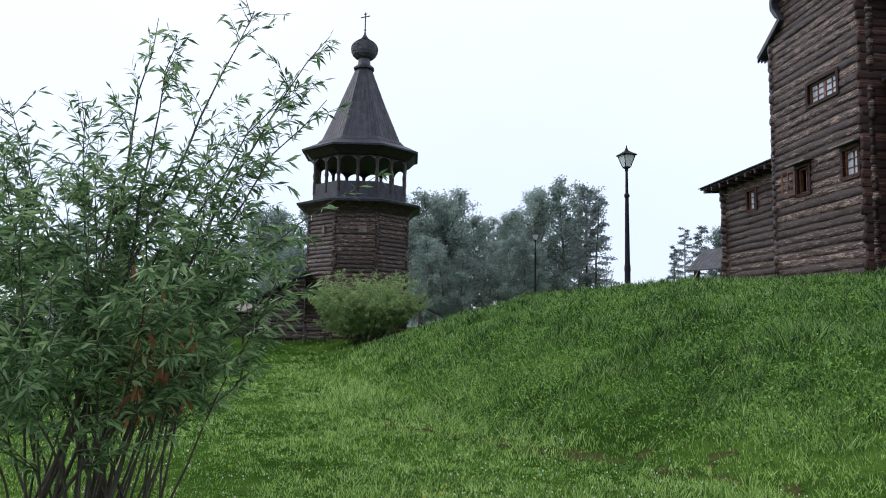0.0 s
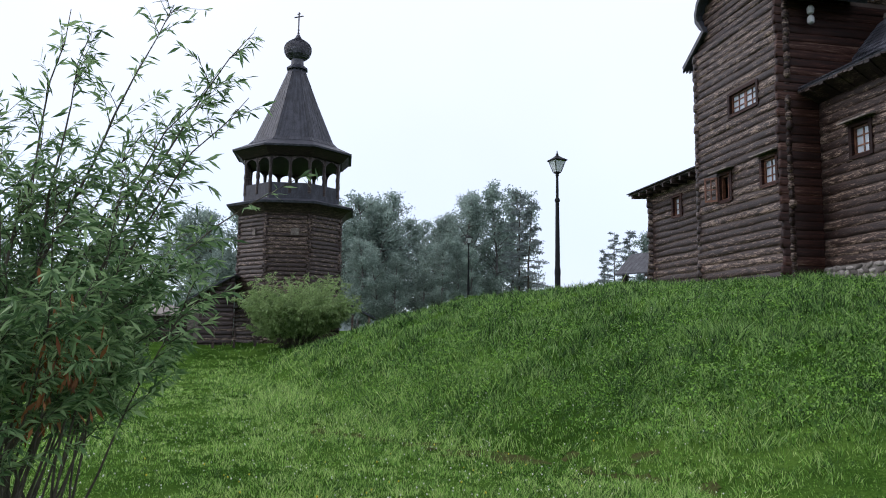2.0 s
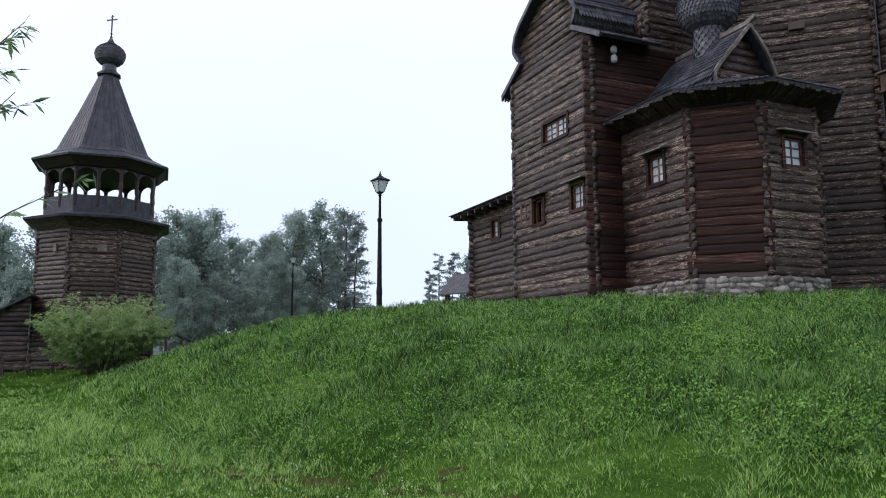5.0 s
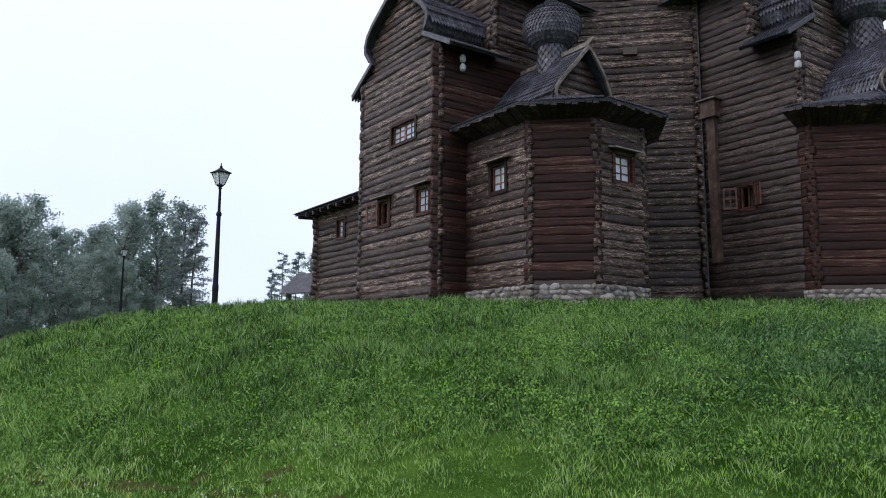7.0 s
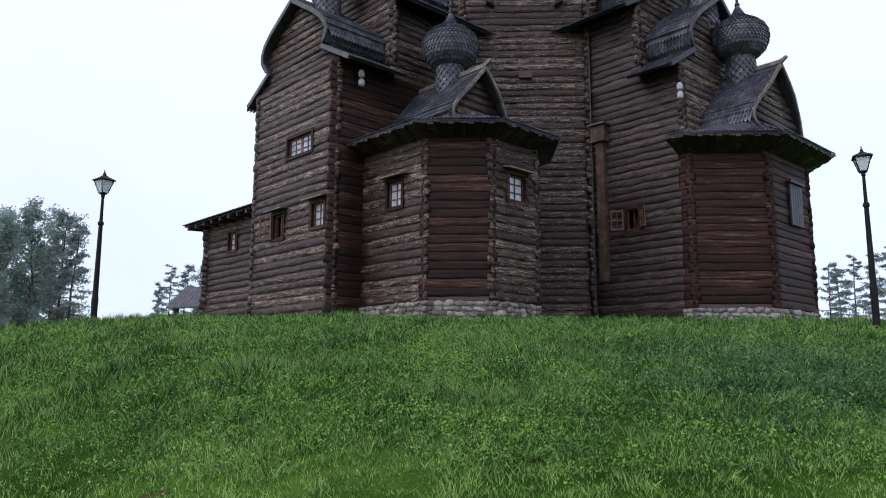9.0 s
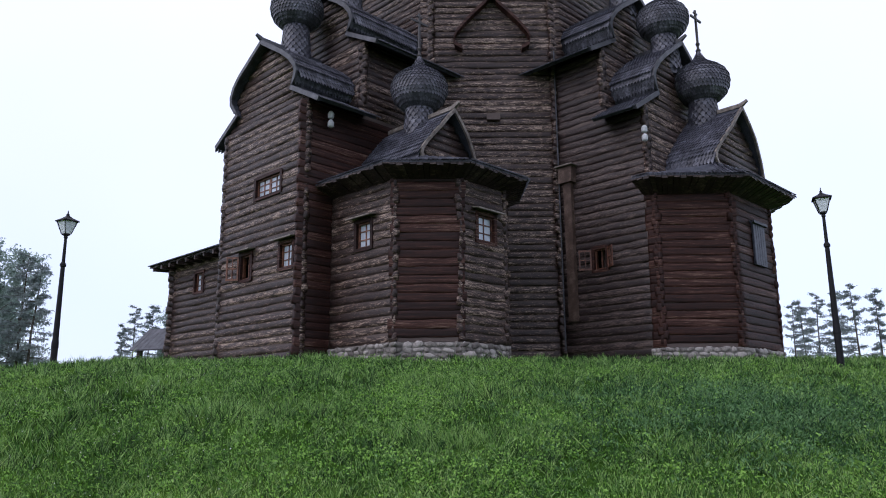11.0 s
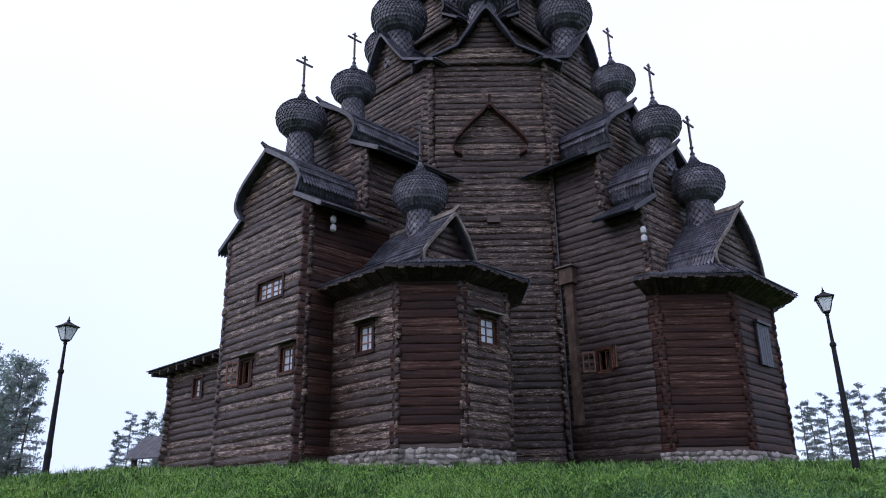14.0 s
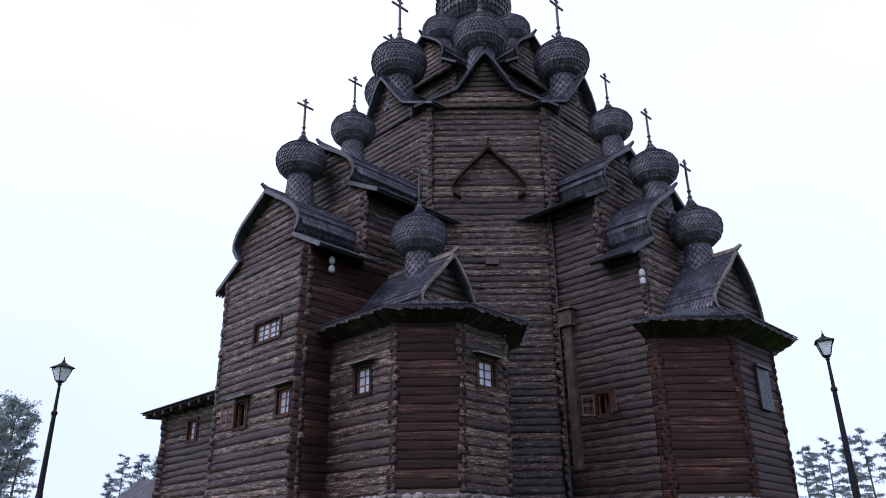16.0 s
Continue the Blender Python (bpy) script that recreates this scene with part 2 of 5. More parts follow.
# ---- mesh helpers ----
class Geo:
    """Collects vertices and faces of one mesh."""

    def __init__(self):
        self.v, self.f = [], []

    def face(self, *pts):
        k = len(self.v)
        self.v += [tuple(p) for p in pts]
        self.f.append(tuple(range(k, k + len(pts))))

    def hull(self, a, b):
        """A closed solid between two outlines with the same number of points."""
        k, n = len(self.v), len(a)
        self.v += [tuple(p) for p in a] + [tuple(p) for p in b]
        self.f.append(tuple(range(k + n - 1, k - 1, -1)))
        self.f.append(tuple(range(k + n, k + 2 * n)))
        for i in range(n):
            j = (i + 1) % n
            self.f.append((k + i, k + j, k + n + j, k + n + i))

    def box(self, x0, y0, z0, x1, y1, z1):
        self.hull([(x0, y0, z0), (x1, y0, z0), (x1, y1, z0), (x0, y1, z0)], [(x0, y0, z1), (x1, y0, z1), (x1, y1, z1), (x0, y1, z1)])

    def beam(self, a, b, w, h, up=(0, 0, 1), taper=1.0):
        """A bar of width w and height h from a to b."""
        a, b, up = Vector(a), Vector(b), Vector(up)
        d = (b - a).normalized()
        s = d.cross(up)
        s = s.normalized() if s.length > 1e-5 else Vector((1, 0, 0))
        t = s.cross(d)
        q = [(-w / 2, -h / 2), (w / 2, -h / 2), (w / 2, h / 2), (-w / 2, h / 2)]
        self.hull([a + s * x + t * y for x, y in q], [b + (s * x + t * y) * taper for x, y in q])

    def tube(self, pts, radii, n=6):
        """A tapered round limb along pts."""
        k0 = len(self.v)
        pts = [Vector(p) for p in pts]
        for i, (p, r) in enumerate(zip(pts, radii)):
            d = (pts[min(i + 1, len(pts) - 1)] - pts[max(i - 1, 0)]).normalized()
            s = d.cross(Vector((0.3, 0.2, 0.93)))
            s = s.normalized() if s.length > 1e-4 else Vector((1, 0, 0))
            t = s.cross(d)
            for j in range(n):
                a = 2 * math.pi * j / n
                self.v.append(tuple(p + s * (r * math.cos(a)) + t * (r * math.sin(a))))
        for i in range(len(pts) - 1):
            for j in range(n):
                a, b = k0 + i * n + j, k0 + i * n + (j + 1) % n
                self.f.append((a, b, b + n, a + n))
        self.f.append(tuple(range(k0 + n - 1, k0 - 1, -1)))
        self.f.append(tuple(range(len(self.v) - n, len(self.v))))

    def lathe(self, prof, n=24, c=(0, 0), turn=0.0):
        k = len(self.v)
        for r, z in prof:
            for j in range(n):
                a = 2 * math.pi * j / n + turn
                self.v.append((c[0] + r * math.cos(a), c[1] + r * math.sin(a), z))
        for i in range(len(prof) - 1):
            for j in range(n):
                a, b = k + i * n + j, k + i * n + (j + 1) % n
                self.f.append((a, b, b + n, a + n))
        self.f.append(tuple(range(k + n - 1, k - 1, -1)))
        self.f.append(tuple(range(len(self.v) - n, len(self.v))))

    def loft(self, rings):
        """A solid through a row of closed outlines with the same number of points."""
        k, n = len(self.v), len(rings[0])
        for r in rings:
            self.v += [tuple(p) for p in r]
        for i in range(len(rings) - 1):
            for j in range(n):
                a, b = k + i * n + j, k + i * n + (j + 1) % n
                self.f.append((a, b, b + n, a + n))
        self.f.append(tuple(range(k + n - 1, k - 1, -1)))
        self.f.append(tuple(range(len(self.v) - n, len(self.v))))

    def scale_plate(self, p, across, down, out, w, h):
        """A pointed roof shingle hanging from p, with its lower end lifted."""
        p, a, d, o = Vector(p), Vector(across) * (w / 2), Vector(down), Vector(out)
        t = o * 0.045
        q = [p - a + o * 0.012, p + a + o * 0.012, p + a * 0.98 + d * (h * 0.62) + t, p + d * h + t, p - a * 0.98 + d * (h * 0.62) + t]
        k = len(self.v)
        self.v += [tuple(x) for x in q] + [tuple(x - o * 0.04) for x in q[2:]]
        self.f += [(k + 4, k + 3, k + 2, k + 1, k), (k + 2, k + 3, k + 6, k + 5), (k + 3, k + 4, k + 7, k + 6)]

    def mesh(self, name, mat, smooth=False):
        me = bpy.data.meshes.new(name)
        me.from_pydata(self.v, [], self.f)
        me.materials.append(mat)
        if smooth:
            me.polygons.foreach_set("use_smooth", [True] * len(me.polygons))
        me.update()
        return me


def part(name, geo, mat, parent, label="", smooth=False, m=None, kind=""):
    me = geo if isinstance(geo, bpy.types.Mesh) else geo.mesh(name, mat, smooth)
    ob = new(name, me)
    ob.parent = parent
    if m is not None:
        ob.matrix_basis = m
    return tagged(ob, label=label, kind=kind)


def thing(name, m, label, category, group="", kind=""):
    ob = new(name)
    ob.matrix_basis = m
    return tagged(ob, label, category, group, kind)


# ---- ground ----
def smooth01(t):
    t = min(1.0, max(0.0, t))
    return t * t * (3 - 2 * t)


TX, TY = -6.65, 54.6
GZ_BACK = 2.4


def ground_z(x, y):
    """The lawn: flat where the camera stands, a bank up to the church's level ahead and to one side."""
    s1 = (0.545 * x + 0.838 * y - 7.53) / 27.2
    s2 = ((x + 1.3) * 0.98 + (y - 18.9) * 0.236) / 10.77
    k = 0.393
    mix = max(0.0, min(1.0, 0.5 + 0.5 * (s2 - s1) / k))
    s = s2 * (1 - mix) + s1 * mix - k * mix * (1 - mix)
    bank = smooth01(max(0.0, min(1.0, s)) ** 0.554)
    z = (3.80 - 1.80 * smooth01((y - 22) / 30)) * bank
    far = math.hypot(x, y)
    z -= 0.45 * smooth01((far - 15) / 45) * (1 - smooth01(s * 1.5))
    z += GZ_BACK * smooth01((y - 36) / 14) * smooth01((x - 1) / 4)
    if far > 110:
        z += (1.0 - z) * smooth01((far - 110) / 60)
    z += (1.12 - z) * math.exp(-((x - TX) ** 2 / (70 if x > TX else 900) + (y - TY) ** 2 / 90))
    z += 0.05 * noise.noise(Vector((x * 0.35, y * 0.35, 0))) + 0.02 * noise.noise(Vector((x * 1.3, y * 1.3, 3)))
    return z


def build_ground():
    import itertools
    rings = [0.0]
    r = 1.0
    while r < 2600:
        rings.append(r)
        r *= 1.045 if r < 90 else 1.25
    n = 220
    vs, fs = [(0, 0, ground_z(0, 0))], []
    for r in rings[1:]:
        for j in range(n):
            a = 2 * math.pi * j / n
            vs.append((r * math.cos(a), r * math.sin(a), ground_z(r * math.cos(a), r * math.sin(a))))
    for j in range(n):
        fs.append((0, 1 + j, 1 + (j + 1) % n))
    for i, j in itertools.product(range(len(rings) - 2), range(n)):
        a, b = 1 + i * n + j, 1 + i * n + (j + 1) % n
        fs.append((a, a + n, b + n, b))
    me = bpy.data.meshes.new("ground")
    me.from_pydata(vs, [], fs)
    me.materials.append(SOIL)
    me.polygons.foreach_set("use_smooth", [True] * len(me.polygons))
    return tagged(new("ground", me), "green mown lawn rising to a grassy bank", "lawn", "", "structure")


build_ground()

# ---- the log church ----
CX, CY, CZ, CTURN = 25.6, 28.08, 3.85, 186.7
COURSE, LOGR, FLAT = 0.29, 0.150, 0.62
A8, W = 6.6, 2.77
church = thing("church", pose(CX, CY, CZ, 0, 0, CTURN), "many-domed dark log church with shingled roofs on a grassy bank", "church")
LOGS = {}


# section of a log: left round, or hewn flat
HALF_ROUND = [(0.40, -0.98), (0.88, -0.78), (1.14, -0.32), (1.08, 0.22), (0.80, 0.72), (0.40, 0.98)]
HALF_HEWN = [(0.72, -0.99), (0.97, -0.88), (1.0, -0.4), (0.97, 0.3), (0.88, 0.8), (0.6, 0.99)]
ROUND = [(y, z) for y, z in HALF_ROUND] + [(-y, z) for y, z in HALF_ROUND[::-1]]
HEWN = [(y, z) for y, z in HALF_HEWN] + [(-y, z) for y, z in HALF_HEWN[::-1]]


def log_mesh(length, k, mat):
    """A log along x, round or hewn flat, slightly crooked and tapered."""
    key = (round(length, 2), k, mat.name)
    if key not in LOGS:
        rnd = random.Random(int(length * 100) * 7 + k)
        g = Geo()
        n, seg = 12, 7
        square = 0.1 if mat == LOG_RED else 0.5  # hewn flat or left round
        for i in range(seg + 1):
            x = length * (i / seg - 0.5)
            r = LOGR * rnd.uniform(0.94, 1.05)
            dy, dz = rnd.uniform(-0.022, 0.022), rnd.uniform(-0.016, 0.016)
            flat = HEWN if mat == LOG_RED else ROUND
            for py, pz in flat:
                g.v.append((x, dy * square * 2 + r * FLAT * (py + rnd.uniform(-0.05, 0.05)), dz + r * 1.06 * pz))
        for i in range(seg):
            for j in range(n):
                a, b = i * n + j, i * n + (j + 1) % n
                g.f.append((a, a + n, b + n, b))
        g.f.append(tuple(range(n)))
        g.f.append(tuple(range(seg * n + n - 1, seg * n - 1, -1)))
        LOGS[key] = g.mesh("log", mat, True)
    return LOGS[key]


def add_log(g, a, b, z, rnd, n=12):
    """The same log joined into a larger mesh."""
    a, b = Vector((*a, z)), Vector((*b, z))
    d = (b - a).normalized()
    s = Vector((d.y, -d.x, 0))
    k = len(g.v)
    for i in range(3):
        c = a.lerp(b, i / 2) + s * rnd.uniform(-0.02, 0.02)
        r = LOGR * rnd.uniform(0.93, 1.06)
        for py, pz in ROUND:
            g.v.append(tuple(c + s * (r * FLAT * py) + Vector((0, 0, r * 1.06 * pz))))
    for i in range(2):
        for j in range(n):
            p, q = k + i * n + j, k + i * n + (j + 1) % n
            g.f.append((p, q, q + n, p + n))
    g.f.append(tuple(range(k + n - 1, k - 1, -1)))
    g.f.append(tuple(range(k + 2 * n, k + 3 * n)))


def log_wall(p0, p1, z0, z1, ends=(0.26, 0.26), shift=0.0, single=True, holes=(), parent=church, name="log_wall", mat=None):
    """A wall of stacked logs from p0 to p1. holes: (from, to, bottom, top) along the wall, cut through logs and core."""
    p0, p1 = Vector(p0), Vector(p1)
    d = (p1 - p0).normalized()
    nrm = Vector((d.y, -d.x))
    length = (p1 - p0).length
    rnd = random.Random(int(abs(p0.x * 31 + p0.y * 17 + z0 * 7) * 10))
    core, ids = Geo(), {}
    xs = sorted({0.0, length, *[h[0] for h in holes], *[h[1] for h in holes]})
    zs = sorted({z0, z1, *[h[2] for h in holes], *[h[3] for h in holes]})

    def vid(s, o, z):
        key = (round(s, 3), o, round(z, 3))
        if key not in ids:
            ids[key] = len(core.v)
            q = p0 + d * s + nrm * o
            core.v.append((q.x, q.y, z))
        return ids[key]

    def solid(i, j):
        if not (0 <= i < len(xs) - 1 and 0 <= j < len(zs) - 1):
            return False
        s, z = (xs[i] + xs[i + 1]) / 2, (zs[j] + zs[j + 1]) / 2
        return not any(h[0] < s < h[1] and h[2] < z < h[3] for h in holes)

    for i in range(len(xs) - 1):
        for j in range(len(zs) - 1):
            if not solid(i, j):
                continue
            a, b, c, e = xs[i], xs[i + 1], zs[j], zs[j + 1]
            for o in (-0.06, 0.06):
                core.f.append((vid(a, o, c), vid(b, o, c), vid(b, o, e), vid(a, o, e)))
            for di, dj, q in ((-1, 0, ((a, c), (a, e))), (1, 0, ((b, c), (b, e))), (0, -1, ((a, c), (b, c))), (0, 1, ((a, e), (b, e)))):
                if not solid(i + di, j + dj):
                    (s, z), (t, y) = q
                    core.f.append((vid(s, -0.06, z), vid(t, -0.06, y), vid(t, 0.06, y), vid(s, 0.06, z)))
    wall = part(name, core, CORE, parent)
    ang = math.atan2(d.y, d.x)
    joined = Geo()
    z = z0 + COURSE * (0.5 + shift)
    c = 0
    while z < z1 + 0.05:
        spans = [(-ends[0] - rnd.uniform(-0.05, 0.06), length + ends[1] + rnd.uniform(-0.05, 0.06))]
        for h in holes:
            if h[2] - 0.08 < z < h[3] + 0.08:
                spans = [q for s in spans for q in ((s[0], min(s[1], h[0])), (max(s[0], h[1]), s[1])) if q[1] - q[0] > 0.1]
        for s0, s1 in spans:
            if single:
                lg = round(s1 - s0, 1)
                mid = p0 + d * ((s0 + s1) / 2)
                ob = new("log", log_mesh(lg, c % 4, mat or LOG))
                ob.parent = wall
                ob.matrix_basis = Matrix.Translation((mid.x, mid.y, z)) @ Matrix.Rotation(ang + (math.pi if c % 2 else 0), 4, "Z")
            else:
                add_log(joined, p0 + d * s0, p0 + d * s1, z, rnd)
        z += COURSE
        c += 1
    if joined.v:
        part("stacked_logs", joined, mat or LOG, wall, smooth=True, kind="stuff")
    return wall


# half profile of a keel-shaped barrel roof: (share of half width, share of height)
KEEL = [(0.70, 0.30), (0.79, 0.37), (0.845, 0.45), (0.83, 0.54), (0.735, 0.65), (0.56, 0.77), (0.36, 0.88), (0.16, 0.99), (0.05, 1.05), (0.0, 1.08)]

KEEL8 = [(0.60, 0.34), (0.42, 0.56), (0.25, 0.78), (0.09, 0.98), (0.0, 1.08)]
TENT_KEEL = [(0.84, 0.0), (0.92, 0.10), (0.90, 0.20), (0.80, 0.34), (0.64, 0.50), (0.46, 0.67), (0.28, 0.84), (0.12, 0.98), (0.03, 1.05), (0.0, 1.08)]


def bochka(o, out, half, z0, height, front, back, skirt=1.38, logs=True, nose=0.45, trim=EDGE, keel=KEEL, thick=0.11):
    """A keel-shaped barrel roof. o: plan point on its axis, out: unit way it faces, from back to front along it."""
    o, out = Vector(o), Vector(out)
    side = Vector((out.y, -out.x))

    def at(s, x, z):
        p = o + out * s + side * x
        return Vector((p.x, p.y, z))

    prof = [(skirt, 0.0)] + keel if skirt else list(keel)
    pts = [(half * x, z0 + height * z) for x, z in prof]
    shell, tiles, edge = Geo(), Geo(), Geo()
    def reach(a):
        return front + nose * min(1.0, max(0.0, (a - z0) / height - 0.2) / 0.5)

    full = [(sg * x, a) for sg, row in ((1, pts), (-1, pts[-2::-1])) for x, a in row]
    inner = []
    for i, (x, a) in enumerate(full):
        (xp, ap), (xn, an) = full[max(i - 1, 0)], full[min(i + 1, len(full) - 1)]
        tx, tz = xn - xp, an - ap
        ln = math.hypot(tx, tz) or 1
        inner.append((x - tz / ln * thick, a + tx / ln * thick))
    inner = [(x, a if a < pts[-1][1] - 0.08 else pts[-1][1] - 0.16) for x, a in inner]
    lo = [(x, a) for x, a in inner]
    rings, trims = [], []
    for (x, a), (xi, ai) in zip(full, lo):
        e = reach(a)
        rings.append([at(back, x, a), at(e, x, a), at(e, xi, ai), at(back, xi, ai)])
        mx, ma = x + (x - xi) * 0.35, a + (a - ai) * 0.35
        bx, ba = x + (xi - x) * 1.25, a + (ai - a) * 1.25
        trims.append([at(e - .02, mx, ma), at(e + .07, mx, ma), at(e + .07, bx, ba), at(e - .02, bx, ba)])
    shell.loft(rings)
    edge.loft(trims)
    for sg in (1, -1):
        # shingles along the slope
        walkd, row = 0.0, 0
        for (x0, a0), (x1, a1) in reversed(list(zip(pts, pts[1:]))):
            ln = math.hypot(x1 - x0, a1 - a0)
            if x1 < 0.04 * half:
                continue
            while walkd < ln:
                t = 1 - walkd / ln
                x, a = x0 + (x1 - x0) * t, a0 + (a1 - a0) * t
                down = Vector((side.x * sg * (x0 - x1), side.y * sg * (x0 - x1), a0 - a1)).normalized()
                outw = Vector((side.x * sg * (a1 - a0), side.y * sg * (a1 - a0), -(x1 - x0))).normalized()
                s = back + (0.071 if row % 2 else 0.0)
                while s < reach(a) - 0.02:
                    tiles.scale_plate(at(s, sg * x, a) + outw * 0.01, (out.x, out.y, 0), down, outw, 0.135, 0.31)
                    s += 0.142
                walkd += 0.2
                row += 1
            walkd -= ln
    # ridge beam with a raised nose
    pk = pts[-1][1]
    edge.beam(at(back, 0, pk + 0.02), at(front + nose, 0, pk + 0.04), 0.16, 0.16)
    edge.beam(at(front + nose - .02, 0, pk + 0.04), at(front + nose + 0.27, 0, pk + 0.2), 0.15, 0.17, taper=0.55)
    roof = part("barrel_roof", shell, PLANK, church)
    part("shingles", tiles, SHINGLE, roof, kind="stuff")
    part("edge_board", edge, trim, roof)
    if logs:
        rnd = random.Random(int(z0 * 100))
        zz = z0 + COURSE * 0.5
        while zz < pk - 0.25:
            f = (zz - z0) / height
            xs = [x0 + (x1 - x0) * (f - b0) / (b1 - b0) for (x0, b0), (x1, b1) in zip(prof, prof[1:]) if b0 <= f < b1]
            x = (min(max(xs), 1.0) if xs else 0.1) * half - 0.16
            if f < keel[0][1]:
                x = min(half, half * (skirt + (keel[0][0] - skirt) * f / keel[0][1]) - 0.2) if skirt else half * keel[0][0]
            if x > 0.15:
                g = Geo()
                add_log(g, o + out * (front - 0.15) + side * x, o + out * (front - 0.15) - side * x, zz, rnd)
                part("log", g, LOG, roof, smooth=True)
            zz += COURSE
    return roof


ONION = [(0.48, -0.74), (0.66, -0.65), (0.87, -0.45), (0.975, -0.20), (1.0, 0.0), (0.975, 0.18), (0.88, 0.36), (0.71, 0.52), (0.50, 0.66), (0.32, 0.78), (0.19, 0.92), (0.11, 1.08), (0.07, 1.28)]


def dome_mesh():
    """An onion dome of radius one with its scales."""
    g = Geo()
    g.lathe([(r * 0.97, z) for r, z in ONION], 24)
    fine = []
    for (r0, z0), (r1, z1) in zip(ONION, ONION[1:]):
        for k in range(4):
            t = k / 4
            fine.append((r0 + (r1 - r0) * t, z0 + (z1 - z0) * t))
    acc, row = 0.0, 0
    for (r0, z0), (r1, z1) in zip(fine, fine[1:]):
        acc += math.hypot(r1 - r0, z1 - z0)
        if acc < 0.08 or r1 < 0.09:
            continue
        acc = 0.0
        row += 1
        n = 44 if r1 > 0.45 else 24 if r1 > 0.2 else 10
        ln = math.hypot(r1 - r0, z1 - z0)
        for j in range(n):
            a = 2 * math.pi * (j + 0.5 * (row % 2)) / n
            ca, sa = math.cos(a), math.sin(a)
            down = Vector(((r0 - r1) / ln * ca, (r0 - r1) / ln * sa, (z0 - z1) / ln))
            outw = Vector(((z1 - z0) / ln * ca, (z1 - z0) / ln * sa, (r0 - r1) / ln))
            g.scale_plate(Vector((r1 * 0.98 * ca, r1 * 0.98 * sa, z1)), (-sa, ca, 0), down, outw, 2 * math.pi * r1 / n * 0.94, 0.165)
    return g.mesh("dome", SHINGLE)


def drum_mesh():
    g = Geo()
    g.lathe([(0.56, -2.5), (0.50, -2.1), (0.45, -0.7)], 20)
    for row in range(11):
        z = -0.72 - row * 0.14
        r = 0.46 + 0.012 * row
        for j in range(16):
            a = 2 * math.pi * (j + 0.5 * (row % 2)) / 16
            g.scale_plate(Vector((r * math.cos(a), r * math.sin(a), z)), (-math.sin(a), math.cos(a), 0), Vector((0, 0, -1)), Vector((math.cos(a), math.sin(a), 0)), 0.17, 0.22)
    return g.mesh("drum", SHINGLE)


def cross_mesh():
    """An eight-pointed cross on a turned stem, its bars along x, for a dome of radius one."""
    g = Geo()
    g.lathe([(0.07, 1.22), (0.10, 1.3), (0.05, 1.38), (0.045, 1.48), (0.085, 1.56), (0.045, 1.64), (0.04, 1.75)], 10)
    g.beam((0, 0, 1.7), (0, 0, 2.95), 0.07, 0.07)
    g.beam((-0.40, 0, 2.6), (0.40, 0, 2.6), 0.06, 0.07)
    g.beam((-0.14, 0, 2.82), (0.14, 0, 2.82), 0.05, 0.05)
    return g.mesh("cross", CROSSMAT)


DOME, DRUM, CROSS = dome_mesh(), drum_mesh(), cross_mesh()


def dome(u, v, z, r, parent=church, turn=0.0):
    d = part("dome", DOME, None, parent, m=Matrix.LocRotScale((u, v, z), Euler((0, 0, radians(turn))), (r, r, r)))
    part("drum", DRUM, None, d)
    part("cross", CROSS, None, d)
    return d


# main octagon
H8 = 18.1
oct_pts = [(A8 / math.cos(math.pi / 8) * math.cos(math.pi / 8 + k * math.pi / 4), A8 / math.cos(math.pi / 8) * math.sin(math.pi / 8 + k * math.pi / 4)) for k in range(8)]
for k in range(8):
    p, q = oct_pts[k], oct_pts[(k + 1) % 8]
    log_wall(p, q, 0.0, H8, (0.3, 0.3), 0.5 * (k % 2), k in (0, 1, 7))

# arms: (way, wall end, wall top of the outer step, nose of the outer step; inner step end, top)
DIRS = [Vector((1, 0)), Vector((0, 1)), Vector((-1, 0)), Vector((0, -1))]
# end, inner end, eave height, roof height, dome along and up; inner roof eave height, roof height, dome along and up
ARMS = [(12.86, 10.3, 8.97, 3.2, 11.61, 14.4, 12.1, 3.25, 8.85, 17.15), (10.75, 8.95, 9.2, 3.6, 10.35, 14.35, 12.2, 3.45, 8.45, 17.45),
        (12.0, 9.8, 8.97, 3.3, 10.8, 14.6, 12.1, 3.3, 8.6, 17.4), (11.5, 9.6, 8.97, 3.3, 10.4, 14.6, 12.1, 3.3, 8.5, 17.4)]


